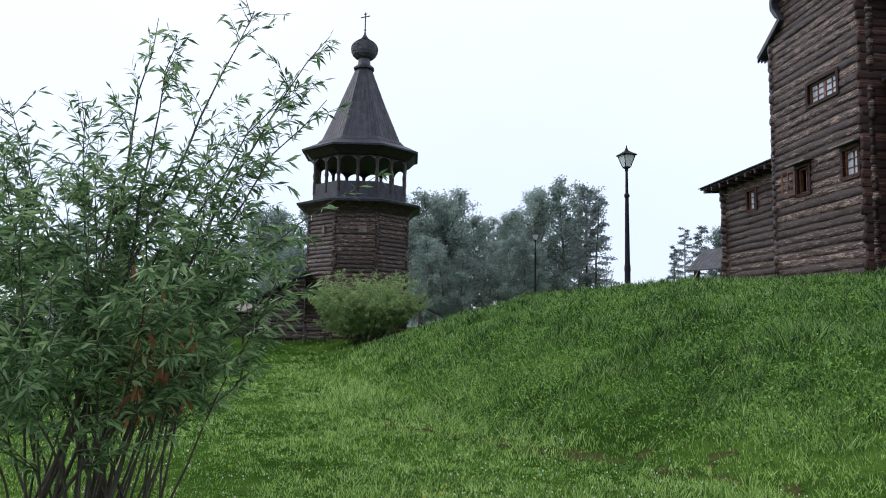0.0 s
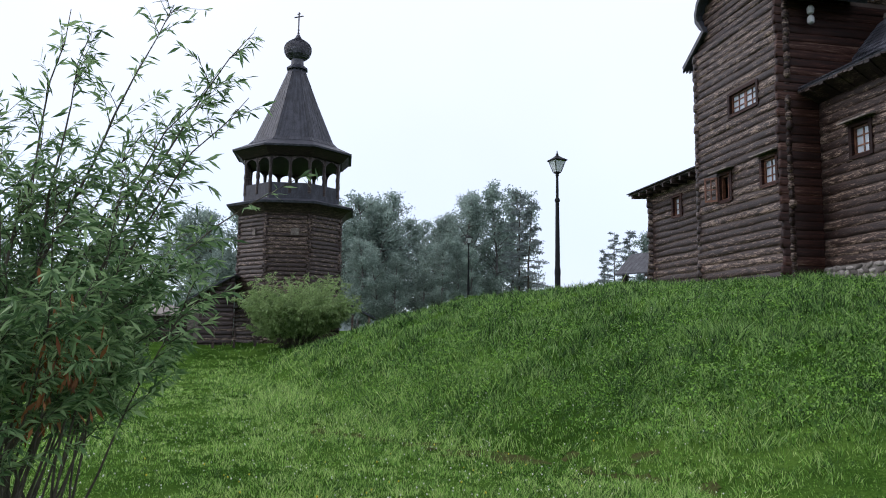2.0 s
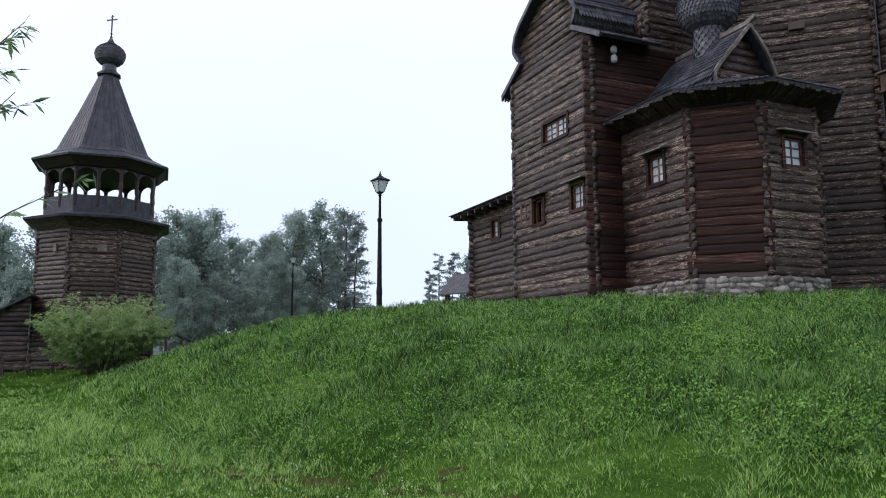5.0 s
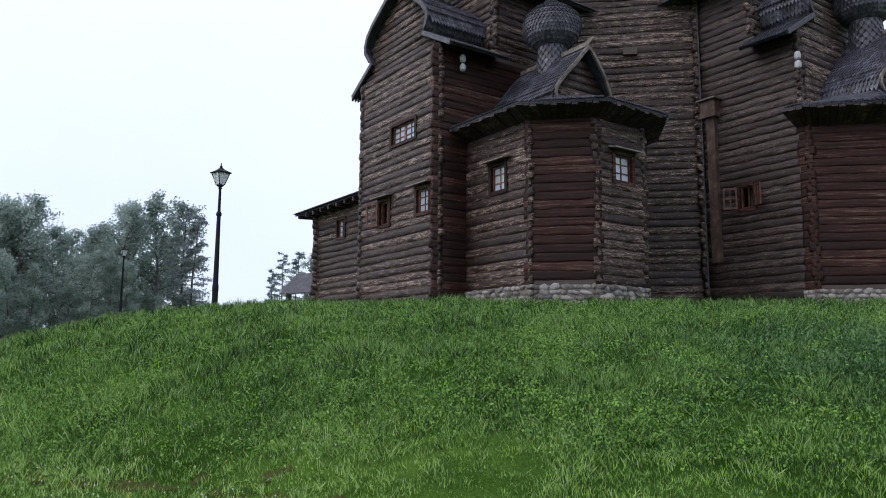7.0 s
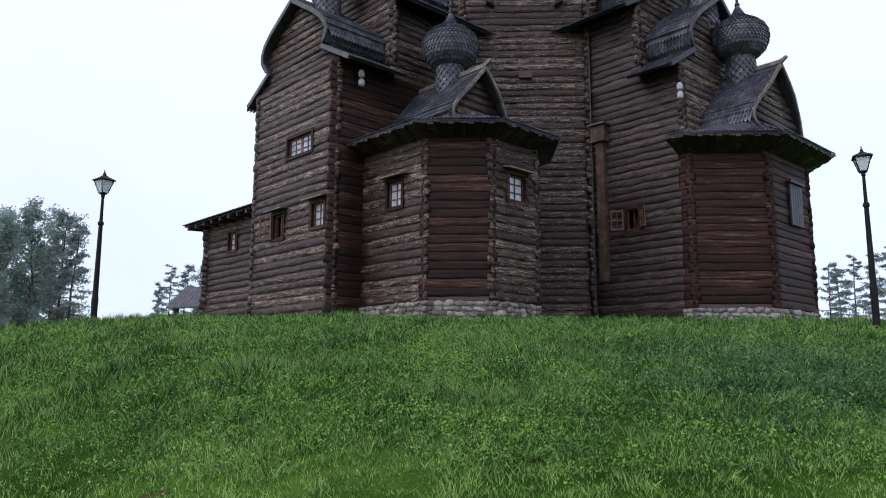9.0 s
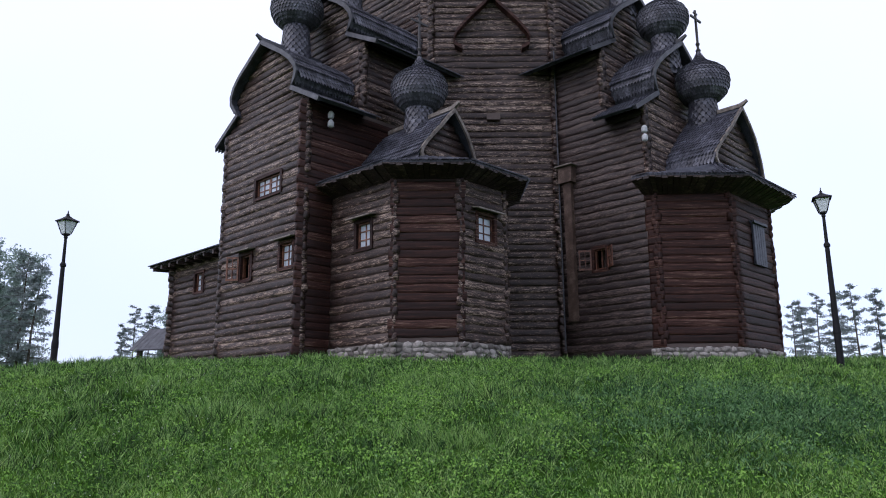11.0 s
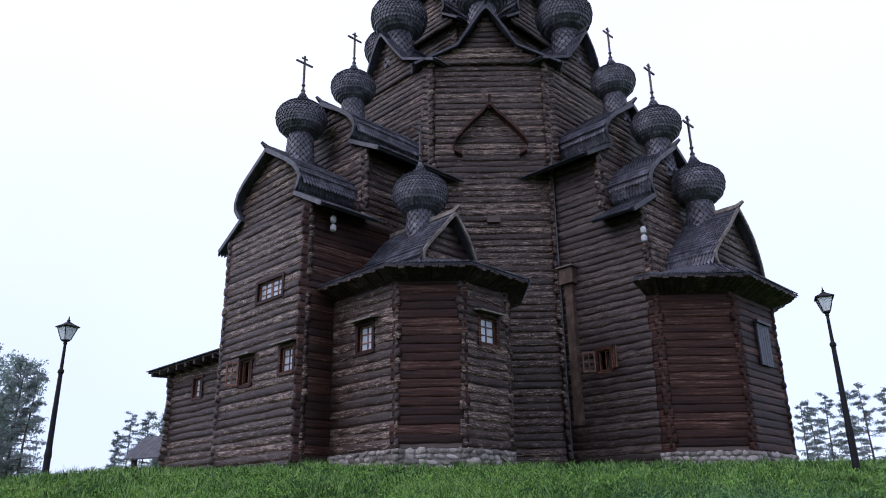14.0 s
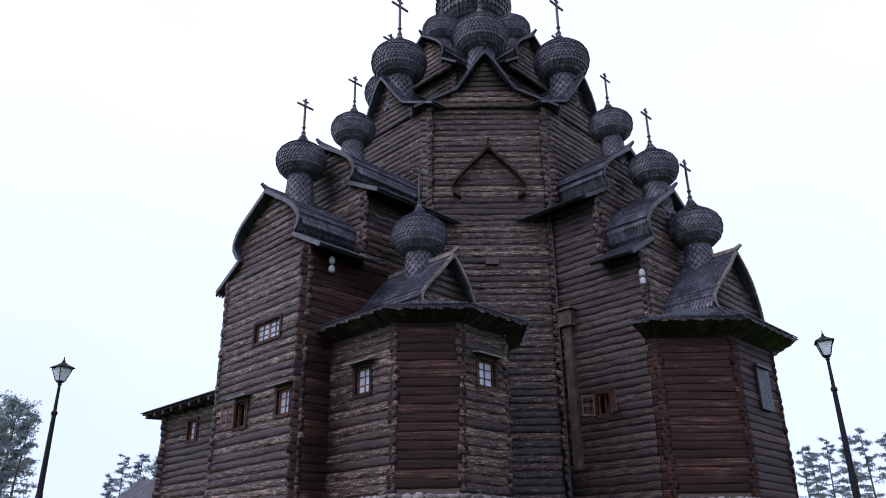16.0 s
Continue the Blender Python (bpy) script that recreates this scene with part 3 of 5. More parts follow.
def arm(k, end, inner, E1, R1, od, oz, E2, R2, nd, nz, near):
    H1, H2 = E1 + 0.2, E2 + 0.1
    d = DIRS[k]
    s = Vector((d.y, -d.x))
    o = Vector((0, 0))
    a = A8

    def p(along, across):
        return d * along + s * across
    sides = [1, -1]
    for sg in sides:
        seen = near and ((k == 0 and sg == -1) or (k == 1 and sg == 1))
        q0, q1 = p(a, sg * W), p(end, sg * W)
        holes = [(8.16 - a, 8.78 - a, 3.3, 4.2)] if (k == 1 and seen) else []
        if sg == 1:
            # arm 1 takes the darker log colours on this side
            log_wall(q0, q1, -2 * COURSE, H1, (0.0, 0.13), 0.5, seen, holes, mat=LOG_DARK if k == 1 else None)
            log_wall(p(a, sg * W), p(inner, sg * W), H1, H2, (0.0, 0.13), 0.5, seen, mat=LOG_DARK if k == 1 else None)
        else:
            log_wall(q1, q0, -2 * COURSE, H1, (0.3, 0.0), 0.5, seen, holes, mat=LOG_RED if k == 0 else None)
            log_wall(p(inner, sg * W), p(a, sg * W), H1, H2, (0.13, 0.0), 0.5, seen)
    holes = []
    if k == 0:
        # wall runs from across=+W (v=-W) to -W (v=+W)
        holes = [(W - 0.37, W + 1.34, 5.99, 6.77), (W + 1.46, W + 2.3, 3.0, 3.93), (W - 1.22, W - 0.45, 2.9, 3.9)]
    log_wall(p(end, W), p(end, -W), -2 * COURSE, H1, (0.14, 0.14), 0.0, near and k == 0, holes)
    log_wall(p(inner, W), p(inner, -W), H1 + 0.6, H2, (0.2, 0.2), 0.0, near)
    bochka(o, d, W, E1, R1, end + 0.1, inner, skirt=1.32, nose=0.25)
    bochka(o, d, W, E2, R2, inner + 0.1, 4.5, skirt=1.36, nose=0.25)
    dome(*(d * od), oz, 1.08)
    dome(*(d * nd), nz, 1.03)


for k, row in enumerate(ARMS):
    arm(k, *row, k < 2)

# roofs on the octagon's eight faces, with a dome each
for k in range(8):
    ang = k * math.pi / 4
    d = Vector((math.cos(ang), math.sin(ang)))
    bochka((0, 0), d, 2.35, H8 - 0.1, 2.75, A8 + 0.3, 2.4, skirt=1.45, nose=0.3, keel=KEEL8, trim=PLANK, thick=0.07)
    dome(*(d * (5.0 if k % 2 else 6.0)), 23.5 if k % 2 else 22.45, 1.43)
g = Geo()
g.lathe([(A8 * 1.03, H8 - 0.10), (A8 * 1.05, H8 - 0.05), (A8 * 0.95, H8 + 0.7), (3.0, H8 + 2.2)], 8, turn=math.pi / 8)
part("octagon_eave", g, PLANK, church)
# second octagon, crown of four roofs and the great dome
R2 = 3.7
for k in range(8):
    p, q = [(R2 * math.cos(math.pi / 8 + i * math.pi / 4), R2 * math.sin(math.pi / 8 + i * math.pi / 4)) for i in (k, k + 1)]
    log_wall(p, q, H8 + 1.5, 22.6, (0.2, 0.2), 0.5 * (k % 2), False)
for k in range(4):
    d = DIRS[k]
    bochka((0, 0), d, 1.75, 22.4, 2.6, 4.0, 0.5, skirt=1.3, nose=0.3, trim=PLANK, thick=0.08)
    dome(*(d * 2.75), 26.3, 1.12)
g = Geo()
g.lathe([(2.0, 23.0), (1.7, 25.0), (1.5, 27.5)], 8)
part("crown_base", g, PLANK, church)
dome(0, 0, 29.6, 2.25)
# small blind gable on the front face
d45 = Vector((math.sqrt(.5), math.sqrt(.5)))


def blind_gable(d, z0, z1, half):
    s = Vector((d.y, -d.x))
    g = Geo()
    keel = [(1.0, 0.08), (1.04, 0.2), (0.95, 0.33), (0.72, 0.52), (0.45, 0.72), (0.2, 0.88), (0.0, 1.05)]
    rows = []
    for sg, run in ((1, [(0.8, 0.0)] + keel), (-1, (keel[:-1])[::-1] + [(0.8, 0.0)])):
        for x, a in run:
            q, zz, n = d * (A8 + 0.08) + s * (sg * half * x), z0 + (z1 - z0) * a, d * 0.4
            rows.append([(*q, zz), (*(q + n), zz), (*(q + n), zz + .17), (*q, zz + .17)])
    g.loft(rows)
    P = d * (A8 + 0.3)
    g.beam((*P, z1), (*(P + d * 0.3), z1 + 0.55), 0.12, 0.14)
    part("blind_gable", g, LOG_RED, church, "small carved blind gable")


for k in range(4):
    a = math.pi / 4 + k * math.pi / 2
    blind_gable(Vector((math.cos(a), math.sin(a))), 13.2, 15.6, 1.6)


# ---- side chapel and altar apse: three-sided ends ----
def apse(o, d, start, straight, cut, half, z1, eave, ridge_h, b_half, b_front, b_back, tip, faces, dz, dr, dpos, holes, red, ruff=0.85):
    """A five-walled end. o: plan point on its axis; d: the way it points; walls run from start to straight, then cut at 45 degrees."""
    o, d = Vector(o), Vector(d)
    s = Vector((d.y, -d.x))

    def p(al, ac):
        return o + d * al + s * ac
    ring = [p(start, half), p(straight, half), p(straight + cut, half - cut), p(straight + cut, -half + cut), p(straight, -half), p(start, -half)]
    for i in range(5):
        e0, e1 = (0.0 if i == 0 else 0.13), (0.0 if i == 4 else 0.13)
        log_wall(ring[i], ring[i + 1], 0.12, z1, (e0, e1), 0.5 * (i % 2), faces[i], holes.get(i, []), mat=red if i == 1 or o.x < 2 else None)
    # roof: eave ring up to the barrel roof's foot
    over = ruff
    ring2 = [p(start, half + over), p(straight + over * 0.41, half + over), p(straight + cut + over, half - cut + over * 0.41), p(straight + cut + over, -half + cut - over * 0.41), p(straight + over * 0.41, -half - over), p(start, -half - over)]
    top = [p(start, b_half), p(straight * 0.5 + start * 0.5, b_half), p(b_front - 0.1, b_half), p(b_front - 0.1, -b_half), p(straight * .5 + start * .5, -b_half), p(start, -b_half)]
    g, tl = Geo(), Geo()
    for i in range(5):
        A, B, Cc, D = (*ring2[i], eave), (*ring2[i + 1], eave), (*top[i + 1], ridge_h), (*top[i], ridge_h)
        dn = lambda q: (q[0], q[1], q[2] - 0.06)
        g.hull([dn(A), dn(B), dn(Cc), dn(D)], [A, B, Cc, D])
        A, B, Cc, D = map(Vector, (A, B, Cc, D))
        e1 = (A - D) * .5 + (B - Cc) * .5
        nr = (B - A).cross(D - A)
        if nr.length < 1e-6:
            continue
        nr = nr.normalized()
        nr = nr if nr.z > 0 else -nr
        rows = max(1, int(e1.length / 0.2))
        for r in range(rows):
            t = r / rows
            l0, l1 = D.lerp(A, t), Cc.lerp(B, t)
            cols = max(1, int((l1 - l0).length / 0.142))
            for c in range(cols):
                f = (c + 0.5 + 0.5 * (r % 2)) / cols
                if f <= 1:
                    tl.scale_plate(l0.lerp(l1, f) + nr * 0.01, (B - A).normalized(), e1.normalized(), nr, 0.135, 0.31)
        # soffit boards and eave edge
    roof = part("apse_roof", g, PLANK, church)
    part("shingles", tl, SHINGLE, roof, kind="stuff")
    for i in range(5):
        A, B = ring2[i], ring2[i + 1]
        n = max(2, int((B - A).length / 0.22))
        E, F = ring[i], ring[i + 1]
        for j in range(n):
            t0, t1 = j / n, (j + 0.9) / n
            a0, a1, b0, b1 = A.lerp(B, t0), A.lerp(B, t1), E.lerp(F, t0), E.lerp(F, t1)
            drop = 0.03 * (j % 3)
            sf = Geo()
            sf.hull([(*a0, eave - .11 - drop), (*a1, eave - .11 - drop), (*b1, z1 - .34), (*b0, z1 - .34)], [(*a0, eave - .065), (*a1, eave - .065), (*b1, z1 - .27), (*b0, z1 - .27)])
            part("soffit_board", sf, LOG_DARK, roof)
    bochka(o, d, b_half / 0.85, ridge_h - 0.1, (tip - ridge_h + 0.1) / 1.08, b_front, b_back, skirt=0, nose=0.25, trim=PALE_BOARD, keel=TENT_KEEL, thick=0.075)
    dome(*(o + d * dpos), dz, dr)
    return ring


chap = apse((8.95, 0), (0, 1), W, 6.2, 1.55, 2.66, 5.9, 6.0, 6.75, 1.35, 6.2, W, 8.85, (True, True, True, False, False), 10.2, 1.1, 4.6,
            {0: [(1.52, 2.34, 3.43, 4.41)], 2: [(0.74, 1.64, 3.56, 4.54)]}, LOG_RED)
altar = apse((-0.66, 0), (0, 1), 10.7, 11.05, 1.98, 3.68, 6.1, 6.3, 7.0, 2.02, 12.85, 10.7, 9.75, (True, True, True, False, False), 11.27, 1.13, 11.53, {}, LOG_RED, 1.0)


# ---- windows, hatches, drain box, stone footing, low wing ----
def window(p0, d, s0, s1, z0, z1, n, cols=2, rows=3, hood=True, shutters=(), glass=True):
    """A framed window in the wall that starts at p0 and runs along d; n is the wall's outward way."""
    p0, d, n = Vector(p0), Vector(d), Vector(n)

    def at(s, o, z):
        p = p0 + d * s + n * o
        return (p.x, p.y, z)

    def bar(g, a, b, c, e, o0, o1):
        g.hull([at(a, o0, c), at(b, o0, c), at(b, o1, c), at(a, o1, c)], [at(a, o0, e), at(b, o0, e), at(b, o1, e), at(a, o1, e)])
    fr = Geo()
    for a, b, c, e in ((s0 - .13, s0, z0 - .1, z1 + .1), (s1, s1 + .13, z0 - .1, z1 + .1), (s0, s1, z0 - .12, z0), (s0, s1, z1, z1 + .12)):
        bar(fr, a, b, c, e, -0.14, 0.13)
    w = part("window_frame", fr, LOG_RED, church, "dark reddish wooden window frame")
    sh = Geo()
    for a, b, c, e in ((s0, s0 + .06, z0, z1), (s1 - .06, s1, z0, z1), (s0 + .06, s1 - .06, z0, z0 + .06), (s0 + .06, s1 - .06, z1 - .06, z1)):
        bar(sh, a, b, c, e, -0.1, 0.02)
    part("sash", sh, RED_WOOD, w, "reddish sash")
    if glass:
        gl = Geo()
        bar(gl, s0, s1, z0, z1, -0.06, -0.04)
        part("pane", gl, PANE, w)
        mu = Geo()
        for c in range(1, cols):
            s = s0 + (s1 - s0) * c / cols
            t = 0.07 if (cols == 4 and c == 2) else 0.022
            bar(mu, s - t, s + t, z0, z1, -0.05, -0.01)
        for r in range(1, rows):
            z = z0 + (z1 - z0) * r / rows
            bar(mu, s0, s1, z - .02, z + .02, -0.048, -0.012)
        part("muntin", mu, RED_WOOD, w)
    else:
        # added dark sheet stands for the unlit room behind the opening
        dk = Geo()
        bar(dk, s0, s1, z0, z1, -0.5, -0.45)
        part("dark_inside", dk, CORE, w)
        mu = Geo()
        m = (s0 + s1) / 2
        bar(mu, m - .03, m + .03, z0, z1, -0.1, -0.04)
        part("mullion", mu, RED_WOOD, w)
    if hood:
        h = Geo()
        h.hull([at(s0 - .28, .05, z1 + .2), at(s1 + .28, .05, z1 + .2), at(s1 + .28, .42, z1 + .12), at(s0 - .28, .42, z1 + .12)],
               [at(s0 - .28, .05, z1 + .26), at(s1 + .28, .05, z1 + .26), at(s1 + .28, .42, z1 + .17), at(s0 - .28, .42, z1 + .17)])
        part("hood_board", h, PALE_BOARD, w)
    for shutter in shutters:
        # an open leaf with its own small panes, swung out on the frame's side
        h = Geo()
        a = s0 - .1 if shutter < 0 else s1 + .1
        dr = Vector((d.x * shutter * .8 + n.x * .6, d.y * shutter * .8 + n.y * .6)).normalized()
        b = p0 + d * a + n * .14
        t = dr * 0.5
        q = Vector((-dr.y, dr.x)) * .025
        for f0, f1, c, e in ((0, .12, z0, z1), (.88, 1, z0, z1), (.12, .88, z0, z0 + .08), (.12, .88, z1 - .08, z1), (.47, .53, z0, z1), (.12, .88, (z0 + z1) / 2 - .02, (z0 + z1) / 2 + .02)):
            h.hull([(*(b + t * f0 - q), c), (*(b + t * f1 - q), c), (*(b + t * f1 + q), c), (*(b + t * f0 + q), c)], [(*(b + t * f0 - q), e), (*(b + t * f1 - q), e), (*(b + t * f1 + q), e), (*(b + t * f0 + q), e)])
        part("shutter", h, RED_WOOD, w, "open reddish casement")
    return w


L0 = ARMS[0][0]
gp, gd, gn = (L0, -W), (0, 1), (1, 0)
window(gp, gd, W - 0.34, W + 1.31, 6.02, 6.74, gn, 4, 3, False)
window(gp, gd, W + 1.5, W + 2.26, 3.03, 3.9, gn, 2, 3, True)
window(gp, gd, W - 1.18, W - 0.49, 2.93, 3.87, gn, 2, 2, True, (-1,), False)
window((11.61, W), (0, 1), 1.56, 2.3, 3.47, 4.37, (1, 0), 2, 3, True)
window((8.95 + 1.11, 7.75), (-1, 0), 0.78, 1.6, 3.6, 4.5, (0, 1), 2, 3, True)
window((W, A8), (0, 1), 8.2 - A8, 8.74 - A8, 3.34, 4.16, (1, 0), 2, 2, False, (-1, 1), False)
# shutter on the altar's end face
g = Geo()
g.box(-1.45, 13.15, 3.3, -0.4, 13.2, 4.9)
g.box(-1.55, 13.14, 4.9, -0.3, 13.32, 5.0)
closed = part("board_shutter", g, PLANK, church, "dark closed board shutter")
for i in range(5):
    g = Geo()
    g.box(-1.45 + i * 0.21, 13.2, 3.3, -1.26 + i * 0.21, 13.225, 4.9)
    part("board", g, PLANK, closed)
# wooden drain box from the octagon's corner
g = Geo()
g.box(2.72, 7.0, 1.4, 3.06, 7.36, 7.1)
drain = part("drain_box", g, BOARD, church, "upright wooden drain box")
g = Geo()
g.box(2.62, 6.85, 7.1, 3.2, 7.5, 7.75)
part("drain_head", g, BOARD, drain)
g = Geo()
g.box(2.52, 6.75, 7.78, 3.32, 7.6, 7.84)
part("drain_cover", g, PALE_BOARD, drain)


def stones(ring, parent=church):
    """A low footing of tight fieldstones in mortar along the foot of a wall; the ring runs with the outside on its right."""
    rnd = random.Random(5)
    bm0 = bmesh.new()
    bmesh.ops.create_icosphere(bm0, subdivisions=1, radius=1.0)
    base = [v.co.copy() for v in bm0.verts]
    tri = [tuple(v.index for v in f.verts) for f in bm0.faces]
    bm0.free()
    meshes = []
    for k in range(7):
        g = Geo()
        for c in base:
            q = Vector([math.copysign(abs(x) ** 0.7, x) for x in c]) * rnd.uniform(0.85, 1.12)
            g.v.append(tuple(q))
        g.f = list(tri)
        meshes.append(g.mesh("stone", STONE, True))
    mid = sum((Vector(p) for p in ring), Vector((0, 0))) / len(ring)
    for p, q in zip(ring, ring[1:]):
        p, q = Vector(p), Vector(q)
        d = (q - p).normalized()
        n = Vector((d.y, -d.x))
        if n.dot((p + q) / 2 - mid) < 0:
            n = -n
        g = Geo()
        a, b = p - d * 0.1, q + d * 0.1
        g.hull([(*(a - n * .2), -0.9), (*(b - n * .2), -0.9), (*(b + n * .12), -0.9), (*(a + n * .12), -0.9)], [(*(a - n * .2), 0.1), (*(b - n * .2), 0.1), (*(b + n * .12), 0.1), (*(a + n * .12), 0.1)])
        foot = part("stone_footing", g, MORTAR, parent)
        for row in range(4):
            s = -0.1 + 0.1 * (row % 2)
            while s < (q - p).length + 0.05:
                w = rnd.uniform(0.07, 0.24)
                hgt = rnd.uniform(0.065, 0.125)
                c = p + d * (s + w) + n * 0.11
                ob = new("stone", rnd.choice(meshes))
                ob.parent = foot
                ob.matrix_basis = Matrix.LocRotScale((c.x, c.y, 0.02 - row * 0.17 + rnd.uniform(-.02, .02)), Euler((0, 0, math.atan2(d.y, d.x))), (w, 0.08, hgt)) @ Matrix.Rotation(rnd.uniform(-.35, .35), 4, "Y")
                s += w * 1.92


# cable down the octagon's corner, dark block standing in for the vent hole in its front face
g = Geo()
g.tube([(2.95, 6.72, z) for z in (0.3, 6, 11, 13.2)], [0.03] * 4, 6)
part("cable", g, EDGE, church, "grey cable")
g = Geo()
fx = A8 * math.sqrt(.5)
g.beam((fx + 0.1 - 0.2, fx + 0.1 + 0.2, 10.2), (fx + 0.1 + 0.2, fx + 0.1 - 0.2, 10.2), 0.26, 0.3)
part("vent_box", g, CORE, church, "dark block standing in for a small vent hole")

# small white lamps on the arms' corners
for x, y, z, turn in ((12.06, 2.93, 8.35, 90), (2.93, 10.9, 8.05, 0)):
    c, n = math.cos(radians(turn)), math.sin(radians(turn))
    fixture = Geo()
    fixture.beam((x, y, z + 0.02), (x + 0.18 * c, y + 0.18 * n, z + 0.06), 0.05, 0.06)
    fixture = part("wall_lamp", fixture, METAL, church, "small white lamp on a dark bracket")
    for up in (0.0, 0.34):
        g = Geo()
        g.lathe([(0.06, z + up - 0.14), (0.11, z + up - 0.1), (0.12, z + up + 0.06), (0.07, z + up + 0.14), (0.04, z + up + 0.16)], 10, (x + 0.2 * c, y + 0.2 * n))
        part("lamp_body", g, LAMPWHITE, fixture)

# low wing beside the arm
log_wall((12.0, -8.6), (12.0, -W - 0.1), -2 * COURSE, 4.5, (0.25, 0.0), 0.0, True, [(2.1, 2.85, 3.15, 4.05)])
log_wall((6.5, -8.6), (12.0, -8.6), 0.0, 4.5, (0.0, 0.25), 0.5, False)
window((12.0, -8.6), (0, 1), 2.14, 2.81, 3.19, 4.01, (1, 0), 2, 3, False)
g = Geo()
g.hull([(12.75, -9.7, 4.62), (12.75, -W, 4.62), (6.0, -W, 5.6), (6.0, -9.7, 5.6)], [(12.75, -9.7, 4.7), (12.75, -W, 4.7), (6.0, -W, 5.68), (6.0, -9.7, 5.68)])
wing_roof = part("wing_roof", g, LOG_DARK, church)
for i in range(26):
    y = -9.7 + i * 0.265
    g = Geo()
    g.hull([(12.86, y, 4.69), (12.86, y + .25, 4.69), (6.0, y + .25, 5.7), (6.0, y, 5.7)], [(12.86, y, 4.73), (12.86, y + .25, 4.73), (6.0, y + .25, 5.74), (6.0, y, 5.74)])
    part("plank", g, PLANK, wing_roof)
for i in range(9):
    y = -9.2 + i * 0.78
    g = Geo()
    g.beam((11.9, y, 4.55), (12.8, y, 4.5), 0.12, 0.16)
    part("rafter", g, LOG_DARK, wing_roof)

# ---- bell tower ----
TZ = 1.2
tower = thing("bell_tower", pose(TX, TY, TZ, 0, 0, 6.95 - 4.0 - 90), "octagonal dark log bell tower with a tent roof and onion dome", "bell tower")


def oct8(r, z, turn=math.pi / 8):
    return [(r * math.cos(turn + k * math.pi / 4), r * math.sin(turn + k * math.pi / 4), z) for k in range(8)]


TR = 3.66
for k in range(8):
    p, q = oct8(TR, 0)[k][:2], oct8(TR, 0)[(k + 1) % 8][:2]
    log_wall(p, q, -0.59, 9.0, (0.12, 0.12), 0.5 * (k % 2), k in (6, 7, 0, 1, 2), [], tower, "log_wall", LOG)


def oct_ring(name, prof, mat, parent=tower, label=""):
    g = Geo()
    g.lathe(prof, 8, turn=math.pi / 8)
    return part(name, g, mat, parent, label)


oct_ring("skirt_roof", [(4.62, 8.98), (4.66, 9.12), (3.6, 9.42), (3.4, 9.42)], PLANK)
oct_ring("skirt_bracket", [(3.6, 8.3), (3.75, 8.35), (4.1, 8.75), (4.5, 8.97), (3.5, 9.0)], LOG_DARK)
oct_ring("gallery_floor", [(3.5, 9.4), (3.5, 9.8)], PLANK)
# railing boards and posts
for k in range(8):
    p, q = Vector(oct8(3.4, 0)[k]), Vector(oct8(3.4, 0)[(k + 1) % 8])
    g = Geo()
    g.beam((*p.xy, 10.15), (*q.xy, 10.15), 0.1, 0.75)
    part("parapet", g, PLANK, tower)
    for f in (0.0, 0.5):
        c = p.lerp(q, f)
        g = Geo()
        g.lathe([(0.13, 9.8), (0.13, 10.6), (0.10, 10.8), (0.15, 11.1), (0.10, 11.4), (0.14, 12.2), (0.2, 12.4)], 8, c.xy)
        part("post", g, LOG_DARK, tower)
        # arched braces to the next post
        e = p.lerp(q, f + 0.5)
        g = Geo()
        pts = []
        for j in range(9):
            t = j / 8
            pts.append((c.lerp(e, t), 11.75 + 0.52 * math.sin(math.pi * t) ** 0.6))
        g.loft([[Vector((*a.xy, za)), Vector((*(a * 1.03).xy, za)), Vector((*(a * 1.03).xy, 12.5)), Vector((*a.xy, 12.5))] for a, za in pts])
        part("arch_board", g, LOG_DARK, tower)
oct_ring("gallery_beam", [(3.3, 12.35), (3.55, 12.35), (3.6, 12.75), (3.3, 12.75)], LOG_DARK)
oct_ring("gallery_ceiling", [(3.5, 12.7), (3.5, 12.74)], PLANK)
oct_ring("eave_bracket", [(3.4, 12.3), (3.7, 12.35), (4.2, 12.82), (4.3, 12.94), (3.2, 13.0)], LOG_DARK)
oct_ring("eave_roof", [(4.4, 12.85), (4.42, 12.97), (3.3, 13.5), (3.0, 13.6)], PLANK)
tent = oct_ring("tent_roof", [(3.3, 13.45), (2.95, 13.75), (1.7, 16.6), (0.55, 19.45), (0.5, 19.55)], PLANK)
# planks on the tent, in lapped courses
g = Geo()
tp = [(3.28, 13.5), (2.95, 13.82), (1.7, 16.66), (0.55, 19.5)]
for k in range(8):
    for (r0, z0), (r1, z1) in zip(tp, tp[1:]):
        a, b = Vector(oct8(r0, z0)[k]), Vector(oct8(r0, z0)[(k + 1) % 8])
        c, d = Vector(oct8(r1, z1)[k]), Vector(oct8(r1, z1)[(k + 1) % 8])
        n = max(3, int((b - a).length / 0.15))
        nr = (b - a).cross(c - a).normalized()
        nr = nr if nr.z > 0 else -nr
        for j in range(n):
            t0, t1 = j / n + .004, (j + 0.95) / n
            o = nr * (0.025 + 0.008 * (j % 2))
            q = [a.lerp(b, t0), a.lerp(b, t1), c.lerp(d, t1), c.lerp(d, t0)]
            g.hull(q, [x + o for x in q])
part("tent_planks", g, PLANK, tent, kind="stuff")
oct_ring("tent_collar", [(0.78, 19.4), (0.8, 19.5), (0.5, 19.75), (0.45, 19.75)], PLANK)
td = part("dome", DOME, None, tower, m=Matrix.LocRotScale((0, 0, 20.95), Euler((0, 0, radians(60))), (0.97, 0.97, 0.97)))
g = Geo()
